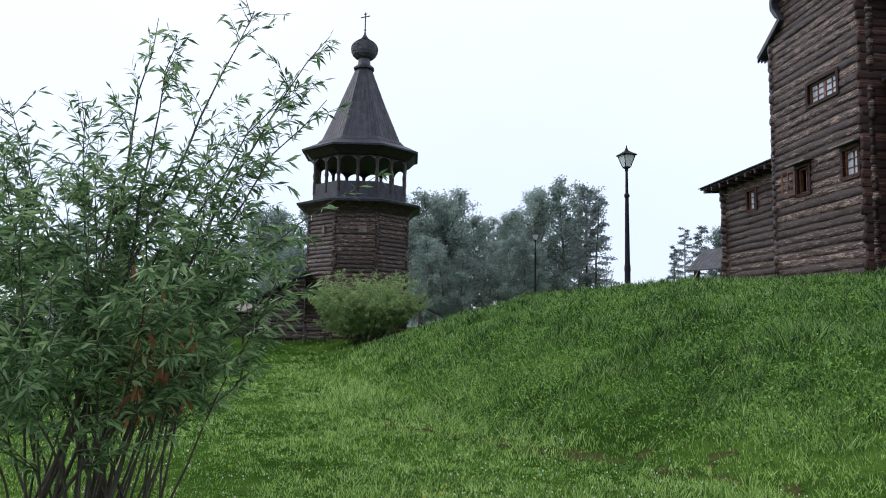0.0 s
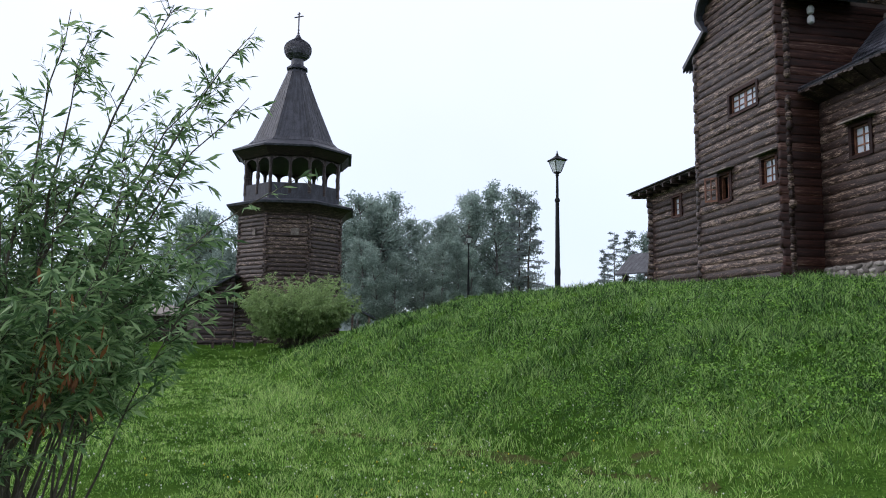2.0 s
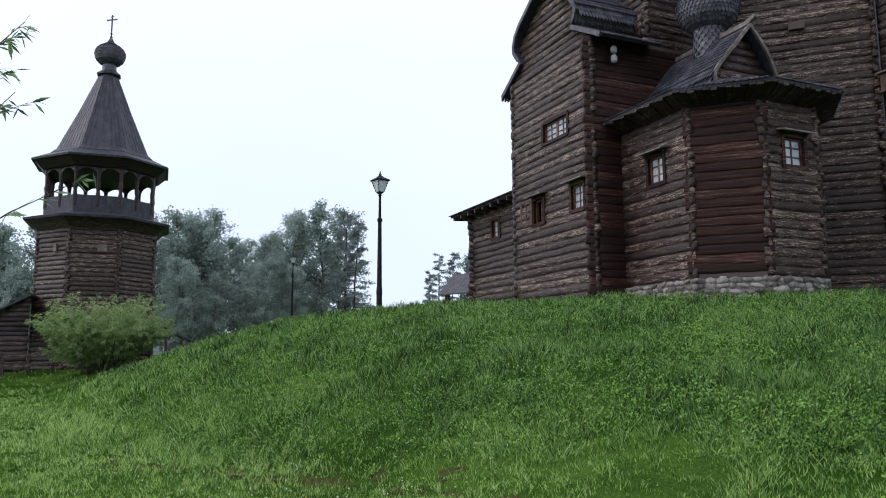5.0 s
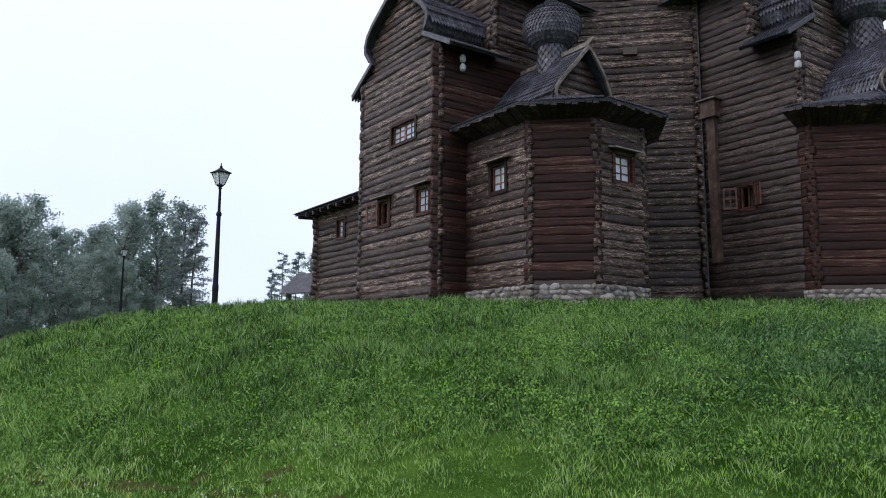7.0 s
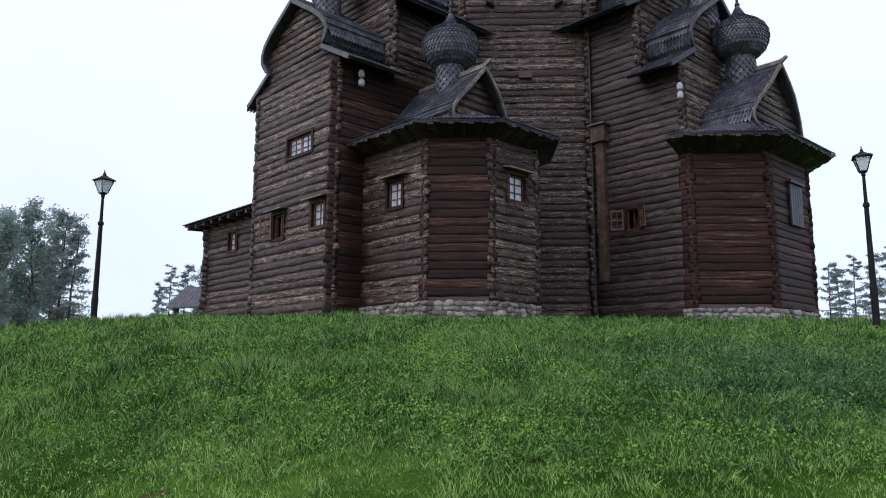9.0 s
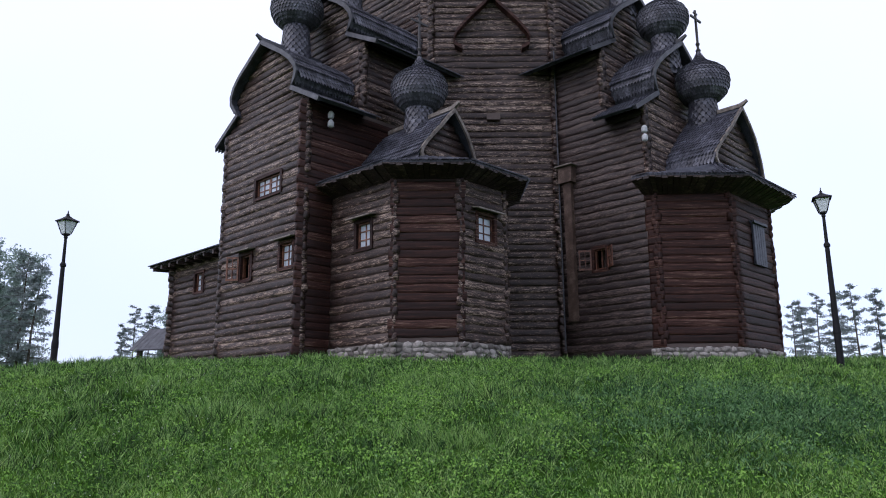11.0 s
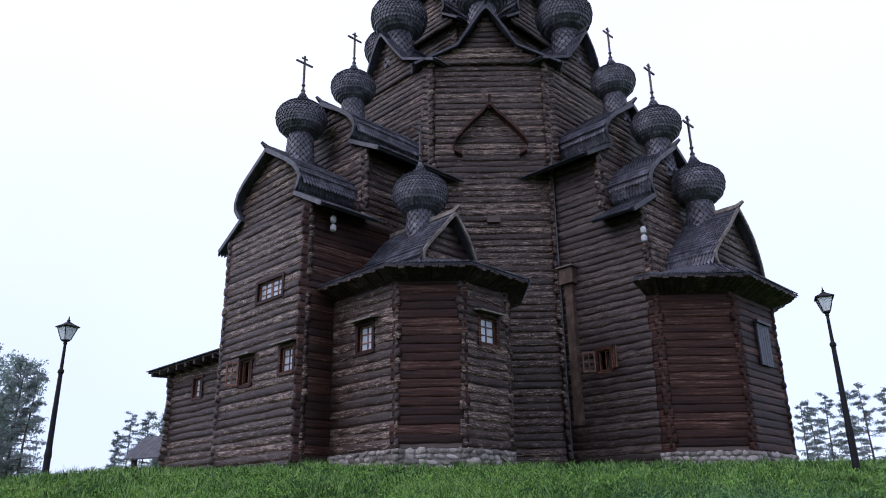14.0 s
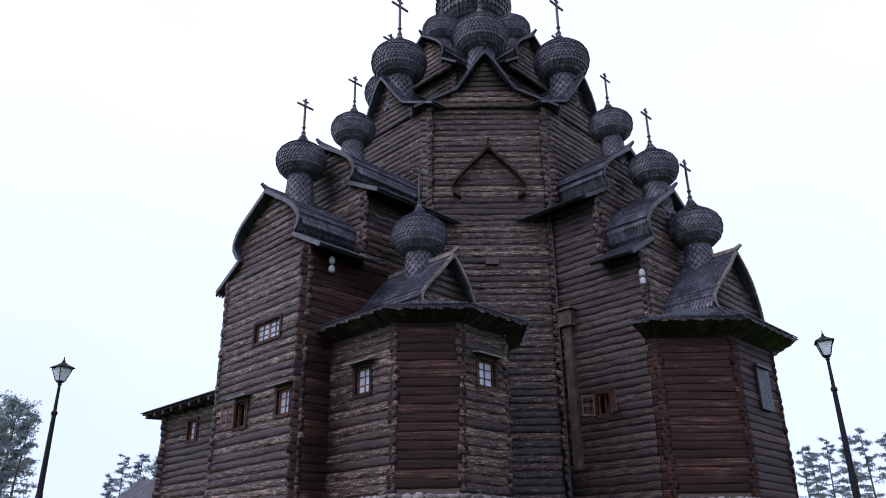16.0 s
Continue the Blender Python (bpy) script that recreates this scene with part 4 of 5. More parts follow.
g.lathe([(0.5, -1.6), (0.45, -0.7)], 16)
part("drum", g, SHINGLE, td)
part("cross", CROSS, None, td)
# small square openings
g = Geo()
g.box(3.42, 0.2, 6.95, 3.58, 0.75, 7.4)
part("hatch", g, PALE_BOARD, tower, "small pale square hatch")
g = Geo()
g.beam((2.79, -2.16, 7.2), (2.61, -2.34, 7.2), 0.14, 0.5)
part("hatch", g, PALE_BOARD, tower, "small pale square hatch")
# lean-to porches round the tower's foot
def lean_to(x0, x1, y0, z0, y1, z1):
    g = Geo()
    g.hull([(x0, y0, z0), (x1, y0, z0), (x1, y1, z1), (x0, y1, z1)], [(x0, y0, z0 + .12), (x1, y0, z0 + .12), (x1, y1, z1 + .12), (x0, y1, z1 + .12)])
    return part("porch_roof", g, PLANK, tower)


lean_to(0.3, 3.9, -3.2, 4.15, -6.9, 2.05)
log_wall((3.4, -5.3), (3.4, -3.3), -0.59, 2.0, (0.15, 0.0), 0, True, [], tower, "porch_wall", LOG_DARK)
for k in range(7):
    zz = 2.15 + k * COURSE
    g = Geo()
    add_log(g, (3.4, -3.3), (3.4, -6.6 + (zz - 2.05) / 2.1 * 3.4), zz, random.Random(k))
    part("porch_log", g, LOG_DARK, tower, smooth=True)
g = Geo()
g.box(3.2, -6.2, 0.0, 3.28, -5.45, 1.9)
part("porch_door", g, PALE_BOARD, tower, "pale board door")
lean_to(0.3, 3.6, 3.3, 2.75, 5.9, 1.45)
for y in (-6.6, 5.5, 4.4):
    g = Geo()
    g.beam((3.4, y, -0.3), (3.4, y, 2.2 if y < 0 else 1.75), 0.16, 0.16)
    part("porch_post", g, LOG, tower)


# ---- street lamps ----
def lamp_post():
    lp = thing("street_lamp", pose(0, 0, 0), "black metal street lamp with a four-sided glass lantern", "street lamp", "street lamps")
    g = Geo()
    g.lathe([(0.10, -0.9), (0.095, 0.5), (0.105, 0.55), (0.10, 0.7), (0.085, 0.8), (0.062, 3.0), (0.09, 3.03), (0.09, 3.1), (0.05, 3.16), (0.042, 3.9), (0.06, 3.93), (0.05, 4.0)], 12)
    part("pole", g, METAL, lp)
    g = Geo()
    g.lathe([(0.05, 3.98), (0.13, 4.02), (0.13, 4.06)], 4, turn=math.pi / 4)
    for k in range(4):
        a = math.pi / 4 + k * math.pi / 2
        b = a + math.pi / 2
        g.beam((0.14 * math.cos(a), 0.14 * math.sin(a), 4.05), (0.30 * math.cos(a), 0.30 * math.sin(a), 4.45), 0.022, 0.022)
        g.beam((0.30 * math.cos(a), 0.30 * math.sin(a), 4.45), (0.30 * math.cos(b), 0.30 * math.sin(b), 4.45), 0.03, 0.03)
    part("lantern_frame", g, METAL, lp)
    g = Geo()
    g.lathe([(0.125, 4.05), (0.28, 4.44)], 4, turn=math.pi / 4)
    part("lantern_glass", g, GLASSY, lp, "milky lantern glass")
    g = Geo()
    g.lathe([(0.36, 4.44), (0.36, 4.47), (0.16, 4.56), (0.07, 4.62), (0.05, 4.64), (0.05, 4.68), (0.025, 4.7), (0.012, 4.8)], 4, turn=math.pi / 4)
    part("lantern_cap", g, METAL, lp)
    return lp


def polar(az, r, dz=0.0):
    x, y = -r * math.sin(radians(az)), r * math.cos(radians(az))
    return x, y, ground_z(x, y) + dz


lamp = lamp_post()
LAMPS = [(-12.92, 26.2, 3.18, 20), (-65.93, 24.84, 3.28, 30), (-6.24, 57.1, 4.46, 10), (-7.78, 99.0, 5.16, 0), (-2.0, 120.0, 4.3, 0)]
for i, (az, r, z, turn) in enumerate(LAMPS):
    x, y, _ = polar(az, r)
    if i:
        copy_thing(lamp, pose(x, y, z, 0, 0, turn))
    else:
        lamp.matrix_basis = pose(x, y, z, 0, 0, turn)


# ---- fence and shed near the bell tower ----
fence = thing("rail_fence", pose(0, 0, 0), "low dark wooden fence with two rails", "fence")
fp = [polar(16.5 - 1.45 * i, 50.5) for i in range(7)]
for i, (x, y, z) in enumerate(fp):
    g = Geo()
    g.beam((x, y, z - 0.3), (x, y, z + 1.25), 0.14, 0.14)
    part("post", g, LOG, fence)
    if i:
        a = fp[i - 1]
        for h in (0.55, 1.1):
            g = Geo()
            g.beam((a[0], a[1] - 0.08, a[2] + h), (x, y - 0.08, z + h), 0.07, 0.13)
            part("rail", g, LOG, fence)
hx, hy, hz = polar(15.6, 60)
shed = thing("shed", pose(hx, hy, hz, 0, 0, 12), "low dark log shed with a pale plank roof", "shed")
for p, q in (((-2.6, -1.5), (2.6, -1.5)), ((2.6, -1.5), (2.6, 1.5)), ((2.6, 1.5), (-2.6, 1.5)), ((-2.6, 1.5), (-2.6, -1.5))):
    log_wall(p, q, -0.3, 1.9, (0.15, 0.15), 0.0, False, (), shed, "log_wall")
g = Geo()
g.hull([(-3.1, -2.1, 1.95), (3.1, -2.1, 1.95), (3.1, 1.9, 2.75), (-3.1, 1.9, 2.75)], [(-3.1, -2.1, 2.05), (3.1, -2.1, 2.05), (3.1, 1.9, 2.85), (-3.1, 1.9, 2.85)])
part("roof", g, PALE_BOARD, shed)

# ---- open shelter behind the church ----
sx, sy, sz = polar(-19.9, 46)
shelter = thing("shelter", pose(sx, sy, sz - 1.0, 0, 0, -55), "small open shelter with a steep grey plank roof on posts", "shelter")
for sg in (1, -1):
    g = Geo()
    for i in range(11):
        x = -1.7 + i * 0.3
        g.hull([(x, 0, 3.9), (x + .28, 0, 3.9), (x + .28, sg * 1.6, 2.6), (x, sg * 1.6, 2.6)], [(x, 0, 3.98), (x + .28, 0, 3.98), (x + .28, sg * 1.6, 2.68), (x, sg * 1.6, 2.68)])
    part("roof_slope", g, EDGE, shelter, kind="stuff")
    for x in (-1.3, 1.2):
        g = Geo()
        g.beam((x, sg * 1.2, -1.0), (x, sg * 1.2, 2.9), 0.22, 0.22)
        part("post", g, LOG, shelter)
    g = Geo()
    g.beam((-1.6, sg * 1.2, 2.8), (1.5, sg * 1.2, 2.8), 0.2, 0.2)
    part("beam", g, LOG, shelter)


# ---- foliage ----
def blades(name, P, D, L, WD, mat, label="", parent=None, droop=0.0, kind=""):
    """Many narrow leaves: P roots, D unit ways, L lengths, WD widths, as one mesh of bent four-sided leaves."""
    n = len(P)
    rng = np.random.default_rng(n)
    side = np.cross(D, rng.normal(size=(n, 3)))
    side /= np.linalg.norm(side, axis=1, keepdims=True) + 1e-9
    mid = P + D * (L * 0.5)[:, None]
    tip = P + D * L[:, None]
    tip[:, 2] -= droop * L
    mid[:, 2] -= droop * L * 0.2
    v = np.stack([P, mid + side * (WD / 2)[:, None], tip, mid - side * (WD / 2)[:, None]], 1).reshape(-1, 3)
    return quad_mesh(name, v, mat, label, parent, kind)


def quad_mesh(name, v, mat, label="", parent=None, kind=""):
    n = len(v) // 4
    me = bpy.data.meshes.new(name)
    me.vertices.add(4 * n)
    me.vertices.foreach_set("co", np.ascontiguousarray(v, dtype=np.float32).ravel())
    me.loops.add(4 * n)
    me.loops.foreach_set("vertex_index", np.arange(4 * n, dtype=np.int32))
    me.polygons.add(n)
    me.polygons.foreach_set("loop_start", np.arange(0, 4 * n, 4, dtype=np.int32))
    me.materials.append(mat)
    me.update(calc_edges=True)
    ob = new(name, me)
    ob.parent = parent
    return tagged(ob, label, kind=kind)


def limb(rnd, p, d, length, r, steps=6, wander=0.15, lift=0.0):
    pts, rad = [Vector(p)], [r]
    d = Vector(d).normalized()
    for i in range(steps):
        d = (d + Vector((rnd.gauss(0, wander), rnd.gauss(0, wander), rnd.gauss(0, wander) + lift))).normalized()
        pts.append(pts[-1] + d * (length / steps))
        rad.append(r * (1 - 0.85 * (i + 1) / steps))
    return pts, rad


def broadleaf(name, h, spread, seed, mat, leaves=5000, size=0.3, low=0.25, label="", drooping=0.3):
    """A tree: tapered trunk, limbs and a loose crown of leaf sprays gathered round the limbs' ends."""
    rnd = random.Random(seed)
    rng = np.random.default_rng(seed)
    t = thing(name, pose(0, 0, 0), label, "tree", "trees of the park")
    wood = Geo()
    pts, rad = limb(rnd, (0, 0, -0.3), (0, 0, 1), h * 0.97, h * 0.014, 9, 0.05)
    wood.tube(pts, rad, 7)
    P = []
    n = 44
    for i in range(n):
        f = low + (0.97 - low) * (i + rnd.random()) / n
        k = min(int(f * 9), 8)
        p = pts[k].lerp(pts[k + 1], f * 9 - k)
        a = rnd.random() * 2 * math.pi
        reach = spread * (0.35 + 0.9 * math.sin(math.pi * min(1, (f - low) / (1 - low) * 0.8 + 0.18))) * rnd.uniform(0.55, 1.1)
        q, qr = limb(rnd, p, (math.cos(a), math.sin(a), rnd.uniform(0.35, 0.9)), reach, h * 0.005, 5, 0.2)
        wood.tube(q, qr, 4)
        for c, (u, w) in enumerate(zip(q[1:], q[2:])):
            for s in range(1 + c // 2):
                P.append((u.lerp(w, rnd.random()) + Vector((rnd.gauss(0, .25), rnd.gauss(0, .25), rnd.gauss(0, .2))), 0.42 + 0.1 * c))
    part("trunk", wood, BIRCH, t)
    idx = rng.integers(0, len(P), leaves)
    c = np.array([tuple(p[0]) for p in P])[idx]
    s = np.array([p[1] for p in P])[idx]
    off = rng.normal(size=(leaves, 3)) * (s * spread * 0.15 * np.array([1.0]))[:, None] * np.array([0.75, 0.75, 1.0])
    off[:, 2] -= np.abs(off[:, 2]) * drooping
    D = rng.normal(size=(leaves, 3))
    D[:, 2] -= drooping
    D /= np.linalg.norm(D, axis=1, keepdims=True)
    blades("crown", c + off, D, size * rng.uniform(0.6, 1.3, leaves), size * rng.uniform(0.35, 0.7, leaves), mat, parent=t)
    return t


def conifer(name, h, spread, seed, label, needles=4000):
    """A larch or spruce: straight trunk and whorls of nearly level branches with hanging needle sprays."""
    rnd = random.Random(seed)
    rng = np.random.default_rng(seed)
    t = thing(name, pose(0, 0, 0), label, "tree", "trees of the park")
    wood = Geo()
    pts, rad = limb(rnd, (0, 0, -0.3), (0, 0, 1), h, h * 0.012, 10, 0.02)
    wood.tube(pts, rad, 6)
    P = []
    for i in range(40):
        f = 0.14 + 0.85 * (i + rnd.random()) / 40
        k = min(int(f * 10), 9)
        p = pts[k].lerp(pts[k + 1], f * 10 - k)
        a = rnd.random() * 2 * math.pi
        reach = spread * (0.25 + 1.15 * (1 - f)) * rnd.uniform(0.55, 1.25) + 0.3
        q, qr = limb(rnd, p, (math.cos(a), math.sin(a), 0.05), reach, h * 0.0035, 6, 0.1, -0.02 + 0.03 * f)
        wood.tube(q, qr, 4)
        for c, (u, w) in enumerate(zip(q, q[1:])):
            P += [u.lerp(w, rnd.random()) for _ in range(2 + 3 * min(c, 2))]
            if c > 1:
                for sg in (1, -1):
                    e, er = limb(rnd, u, (math.cos(a + sg), math.sin(a + sg), -0.15), reach * 0.22, h * 0.0018, 3, 0.12)
                    wood.tube(e, er, 3)
                    P += e[1:]
    part("trunk", wood, BARK, t)
    c = np.array([tuple(p) for p in P])[rng.integers(0, len(P), needles)]
    c = c + rng.normal(size=(needles, 3)) * np.array([0.13, 0.13, 0.06])
    D = rng.normal(size=(needles, 3))
    D[:, 2] -= 0.8
    D /= np.linalg.norm(D, axis=1, keepdims=True)
    blades("crown", c, D, rng.uniform(0.22, 0.5, needles), rng.uniform(0.07, 0.15, needles), HAZED_NEEDLE, parent=t)
    return t


TREES = [broadleaf("birch_tree", 17, 4.0, 11, HAZED_TREELEAF, 8000, 0.36, 0.06, "tall birch with a loose crown, greyed for haze"),
         broadleaf("birch_tree", 16, 3.4, 12, HAZED_TREELEAF, 7000, 0.36, 0.05, "tall birch with a loose crown, greyed for haze"),
         broadleaf("birch_tree", 18, 4.6, 13, HAZED_TREELEAF, 8800, 0.37, 0.06, "broad birch with a loose crown, greyed for haze")]
CONES = [conifer("larch_tree", 17, 3.2, 21, "open larch with level branches"), conifer("larch_tree", 14, 2.3, 22, "slender larch with level branches")]


def plant(kind, az, r, top, base_h, turn, first=[]):
    """Sets a tree so that its top stands at an elevation of top degrees from the lawn."""
    x, y, z = polar(az, r)
    s = (1.7 + math.tan(radians(top)) * r - z) / base_h
    if kind not in first:
        first.append(kind)
        kind.matrix_basis = pose(x, y, z, 0, 0, turn) @ Matrix.Diagonal((s, s, s, 1))
        return
    c = copy_thing(kind, pose(x, y, z, 0, 0, turn))
    c.scale = (s, s, s)


BASE = (16.5, 15.5, 17.5)
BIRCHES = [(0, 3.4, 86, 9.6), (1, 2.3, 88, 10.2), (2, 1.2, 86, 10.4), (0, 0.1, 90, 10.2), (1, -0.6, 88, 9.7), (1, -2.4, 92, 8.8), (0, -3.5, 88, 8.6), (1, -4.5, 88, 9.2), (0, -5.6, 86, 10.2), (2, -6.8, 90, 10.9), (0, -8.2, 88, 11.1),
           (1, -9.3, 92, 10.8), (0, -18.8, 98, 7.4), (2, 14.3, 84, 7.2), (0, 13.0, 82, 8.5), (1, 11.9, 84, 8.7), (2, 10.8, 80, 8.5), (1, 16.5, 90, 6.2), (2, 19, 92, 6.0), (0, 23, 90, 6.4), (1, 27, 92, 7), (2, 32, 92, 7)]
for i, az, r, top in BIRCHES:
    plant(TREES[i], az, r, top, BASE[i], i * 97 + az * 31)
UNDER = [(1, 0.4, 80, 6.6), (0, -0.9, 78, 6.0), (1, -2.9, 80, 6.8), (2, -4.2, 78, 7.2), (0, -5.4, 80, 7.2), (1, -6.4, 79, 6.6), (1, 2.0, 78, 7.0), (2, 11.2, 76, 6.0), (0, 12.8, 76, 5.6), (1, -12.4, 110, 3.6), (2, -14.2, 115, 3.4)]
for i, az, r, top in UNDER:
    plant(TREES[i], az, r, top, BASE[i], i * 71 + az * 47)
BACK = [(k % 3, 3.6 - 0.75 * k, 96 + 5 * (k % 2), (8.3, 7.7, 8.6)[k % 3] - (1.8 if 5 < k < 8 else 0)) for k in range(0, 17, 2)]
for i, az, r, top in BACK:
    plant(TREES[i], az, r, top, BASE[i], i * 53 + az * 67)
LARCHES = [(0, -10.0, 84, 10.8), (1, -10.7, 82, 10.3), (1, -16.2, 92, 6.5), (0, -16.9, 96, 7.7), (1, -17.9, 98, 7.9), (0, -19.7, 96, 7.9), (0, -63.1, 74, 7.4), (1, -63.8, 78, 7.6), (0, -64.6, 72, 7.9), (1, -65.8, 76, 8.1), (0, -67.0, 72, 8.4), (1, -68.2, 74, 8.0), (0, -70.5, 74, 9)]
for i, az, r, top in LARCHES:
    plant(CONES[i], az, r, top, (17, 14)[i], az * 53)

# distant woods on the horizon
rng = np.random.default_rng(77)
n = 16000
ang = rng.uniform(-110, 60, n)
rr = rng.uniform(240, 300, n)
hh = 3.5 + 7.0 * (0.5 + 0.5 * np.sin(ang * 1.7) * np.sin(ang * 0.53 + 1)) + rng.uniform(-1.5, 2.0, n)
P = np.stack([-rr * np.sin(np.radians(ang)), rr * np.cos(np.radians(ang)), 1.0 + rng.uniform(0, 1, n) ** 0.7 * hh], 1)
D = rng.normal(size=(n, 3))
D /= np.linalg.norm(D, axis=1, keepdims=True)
tagged(blades("distant_wood", P, D, rng.uniform(1.5, 3.2, n), rng.uniform(1.2, 2.4, n), HAZED_FARWOOD, "wood on the horizon, its leaves coloured pale for haze", kind="stuff"), category="wood")


# ---- bushes ----
def willow_bush(name, x, y, seed, stems, height, reach, leaves_per, leaf, mat, label, tilt=0.42, base_r=0.5, twigs=7, droop=0.35, bare=0.2, leaders=(), withered=None):
    """A many-stemmed willow. leaders: tips of its long outer stems, from its foot; the other stems fill the middle."""
    rnd = random.Random(seed)
    rng = np.random.default_rng(seed)
    z0 = ground_z(x, y)
    b = thing(name, pose(x, y, z0), label, "bush")
    P, D, L = [], [], []

    def leaves_on(tq, n):
        m = len(tq) - 1
        for _ in range(n):
            g = rnd.random() ** 0.85
            kk = min(int(g * m), m - 1)
            pp = tq[kk].lerp(tq[kk + 1], g * m - kk)
            along = (tq[kk + 1] - tq[kk]).normalized()
            dd = along * 0.75 + Vector((rnd.gauss(0, .5), rnd.gauss(0, .5), rnd.gauss(-droop, .4)))
            P.append(pp)
            D.append(dd.normalized())
            L.append(leaf * rnd.uniform(0.6, 1.25))

    def clothe(q, qr, wood, count, thick):
        m = len(q) - 1
        for j in range(count):
            f = rnd.uniform(bare, 0.99)
            k = min(int(f * m), m - 1)
            s = q[k].lerp(q[k + 1], f * m - k)
            ax = (q[k + 1] - q[k]).normalized()
            aa = rnd.random() * 2 * math.pi
            td = (ax * 0.75 + Vector((math.cos(aa), math.sin(aa), 0.2)) * 0.7).normalized()
            tq, tr = limb(rnd, s, td, reach * rnd.uniform(0.4, 1.0) * (1.2 - 0.75 * f), 0.006 * height / 4, 6, 0.09, -0.05)
            wood.tube(tq, tr, 3)
            leaves_on(tq, int(leaves_per * thick * (0.3 + 1.2 * math.exp(-((f - 0.55) / 0.25) ** 2))))
        leaves_on(q[m // 2:], int(leaves_per * 0.5))

    for tip in leaders:
        tip = Vector(tip)
        foot = Vector((rnd.uniform(-.6, .6) * base_r, rnd.uniform(-.6, .6) * base_r, -0.1))
        bow = Vector((tip.x * 0.45, tip.y * 0.45, tip.z * 0.66 + 0.12 * abs(tip.x)))
        q = []
        for i in range(11):
            t = i / 10
            q.append(foot * (1 - t) ** 2 + bow * (2 * t * (1 - t)) + tip * t * t + Vector((rnd.gauss(0, .018), rnd.gauss(0, .018), 0)))
        r = 0.0042 * tip.length
        qr = [r * (1 - 0.93 * i / 10) + 0.0015 for i in range(11)]
        wood = Geo()
        wood.tube(q, qr, 6)
        clothe(q, qr, wood, twigs + 6, 0.5)
        part("stem", wood, BARK, b, smooth=True)
    for i in range(stems):
        a = rnd.random() * 2 * math.pi
        t = tilt * math.sqrt(rnd.random())
        d = Vector((math.cos(a) * math.sin(t), math.sin(a) * math.sin(t), math.cos(t)))
        p = Vector((math.cos(a), math.sin(a), 0)) * base_r * rnd.random()
        q, qr = limb(rnd, p - Vector((0, 0, .1)), d, height * rnd.uniform(0.6, 1.05), 0.016 * height / 4, 9, 0.07, -0.015)
        wood = Geo()
        wood.tube(q, qr, 5)
        clothe(q, qr, wood, twigs, 1.0)
        part("stem", wood, BARK, b, smooth=True)
    if withered:
        wood = Geo()
        q = [Vector((0.1, 0, 0)).lerp(Vector(withered), t) + Vector((0, 0, 0.2 * math.sin(math.pi * t))) for t in (0, .25, .5, .75, 1.0)]
        wood.tube(q, [0.012, 0.01, 0.008, 0.006, 0.003], 5)
        part("stem", wood, BARK, b, smooth=True)
        Pw, Dw = [], []
        for _ in range(130):
            Pw.append(q[3].lerp(q[4], rnd.uniform(-0.2, 1)) + Vector((rnd.gauss(0, .12), rnd.gauss(0, .1), rnd.gauss(-.08, .17))))
            Dw.append(Vector((rnd.gauss(0, .4), rnd.gauss(0, .4), -1)).normalized())
        Lw = leaf * rng.uniform(0.6, 1.2, len(Pw))
        blades("withered_leaves", np.array([tuple(p) for p in Pw]), np.array([tuple(d) for d in Dw]), Lw, Lw * 0.24, RUST, "rust-brown withered leaves", b, droop=0.1)
    L = np.array(L)
    blades("leaves", np.array([tuple(p) for p in P]), np.array([tuple(d) for d in D]), L, L * 0.19, mat, parent=b, droop=0.1)
    return b


LEADERS = [(1.2, 0.1, 4.2), (1.82, 0.2, 4.05), (0.43, 0.0, 4.1), (0.68, -0.2, 3.85), (1.85, -0.1, 3.4), (2.1, 0.0, 2.75), (1.5, 0.3, 3.7), (-0.24, 0.2, 3.5), (-0.76, 0.0, 3.4), (0.1, 0.4, 3.3),
           (1.35, 0.1, 1.75), (-0.55, -0.3, 3.0), (-1.1, 0.1, 3.1), (0.95, 0.4, 3.3),
           (-0.9, 0.2, 2.3), (-0.5, -0.4, 2.1), (0.35, -0.5, 2.0), (0.7, 0.3, 2.3), (-0.95, -0.2, 2.8), (0.2, 0.1, 2.7)]
willow_bush("willow_bush", -2.85, 6.0, 4, 36, 3.05, 0.85, 48, 0.115, WILLOW, "tall loose willow bush with narrow grey-green leaves", 0.42, 0.75, 13, bare=0.36, leaders=LEADERS, withered=(0.95, -0.85, 1.6))
BX, BY, BZ = polar(6.3, 46)
willow_bush("willow_bush", BX, BY, 9, 140, 4.3, 1.4, 46, 0.26, BUSHLEAF, "rounded yellow-green willow bush before the bell tower", 0.74, 1.0, 10, droop=0.6)


# ---- grass ----
def track_dirt(x, y):
    """How bare the trodden track across the lawn is at a place, 0 to 1."""
    ax, ay, bx, by = -1.6, 14.2, 4.0, 7.6
    t = max(0.0, min(1.0, ((x - ax) * (bx - ax) + (y - ay) * (by - ay)) / ((bx - ax) ** 2 + (by - ay) ** 2)))
    d = math.hypot(x - ax - t * (bx - ax), y - ay - t * (by - ay))
    n = 0.5 * noise.noise(Vector((x * 0.9, y * 0.9, 20))) + 0.9 * noise.noise(Vector((x * 3.4, y * 3.4, 25)))
    return smooth01((0.34 - d + 0.9 * n) / 0.5) if d < 1.6 else 0.0


def bank_share(x, y):
    return np.clip((0.545 * x + 0.838 * y - 8.0) / 4, 0, 1) * np.clip(((x + 1.3) * .98 + (y - 18.9) * .236 + 3) / 3, 0, 1) * np.clip((x + 0.25 * y - 3.0) / 6 + 0.2, 0, 1)


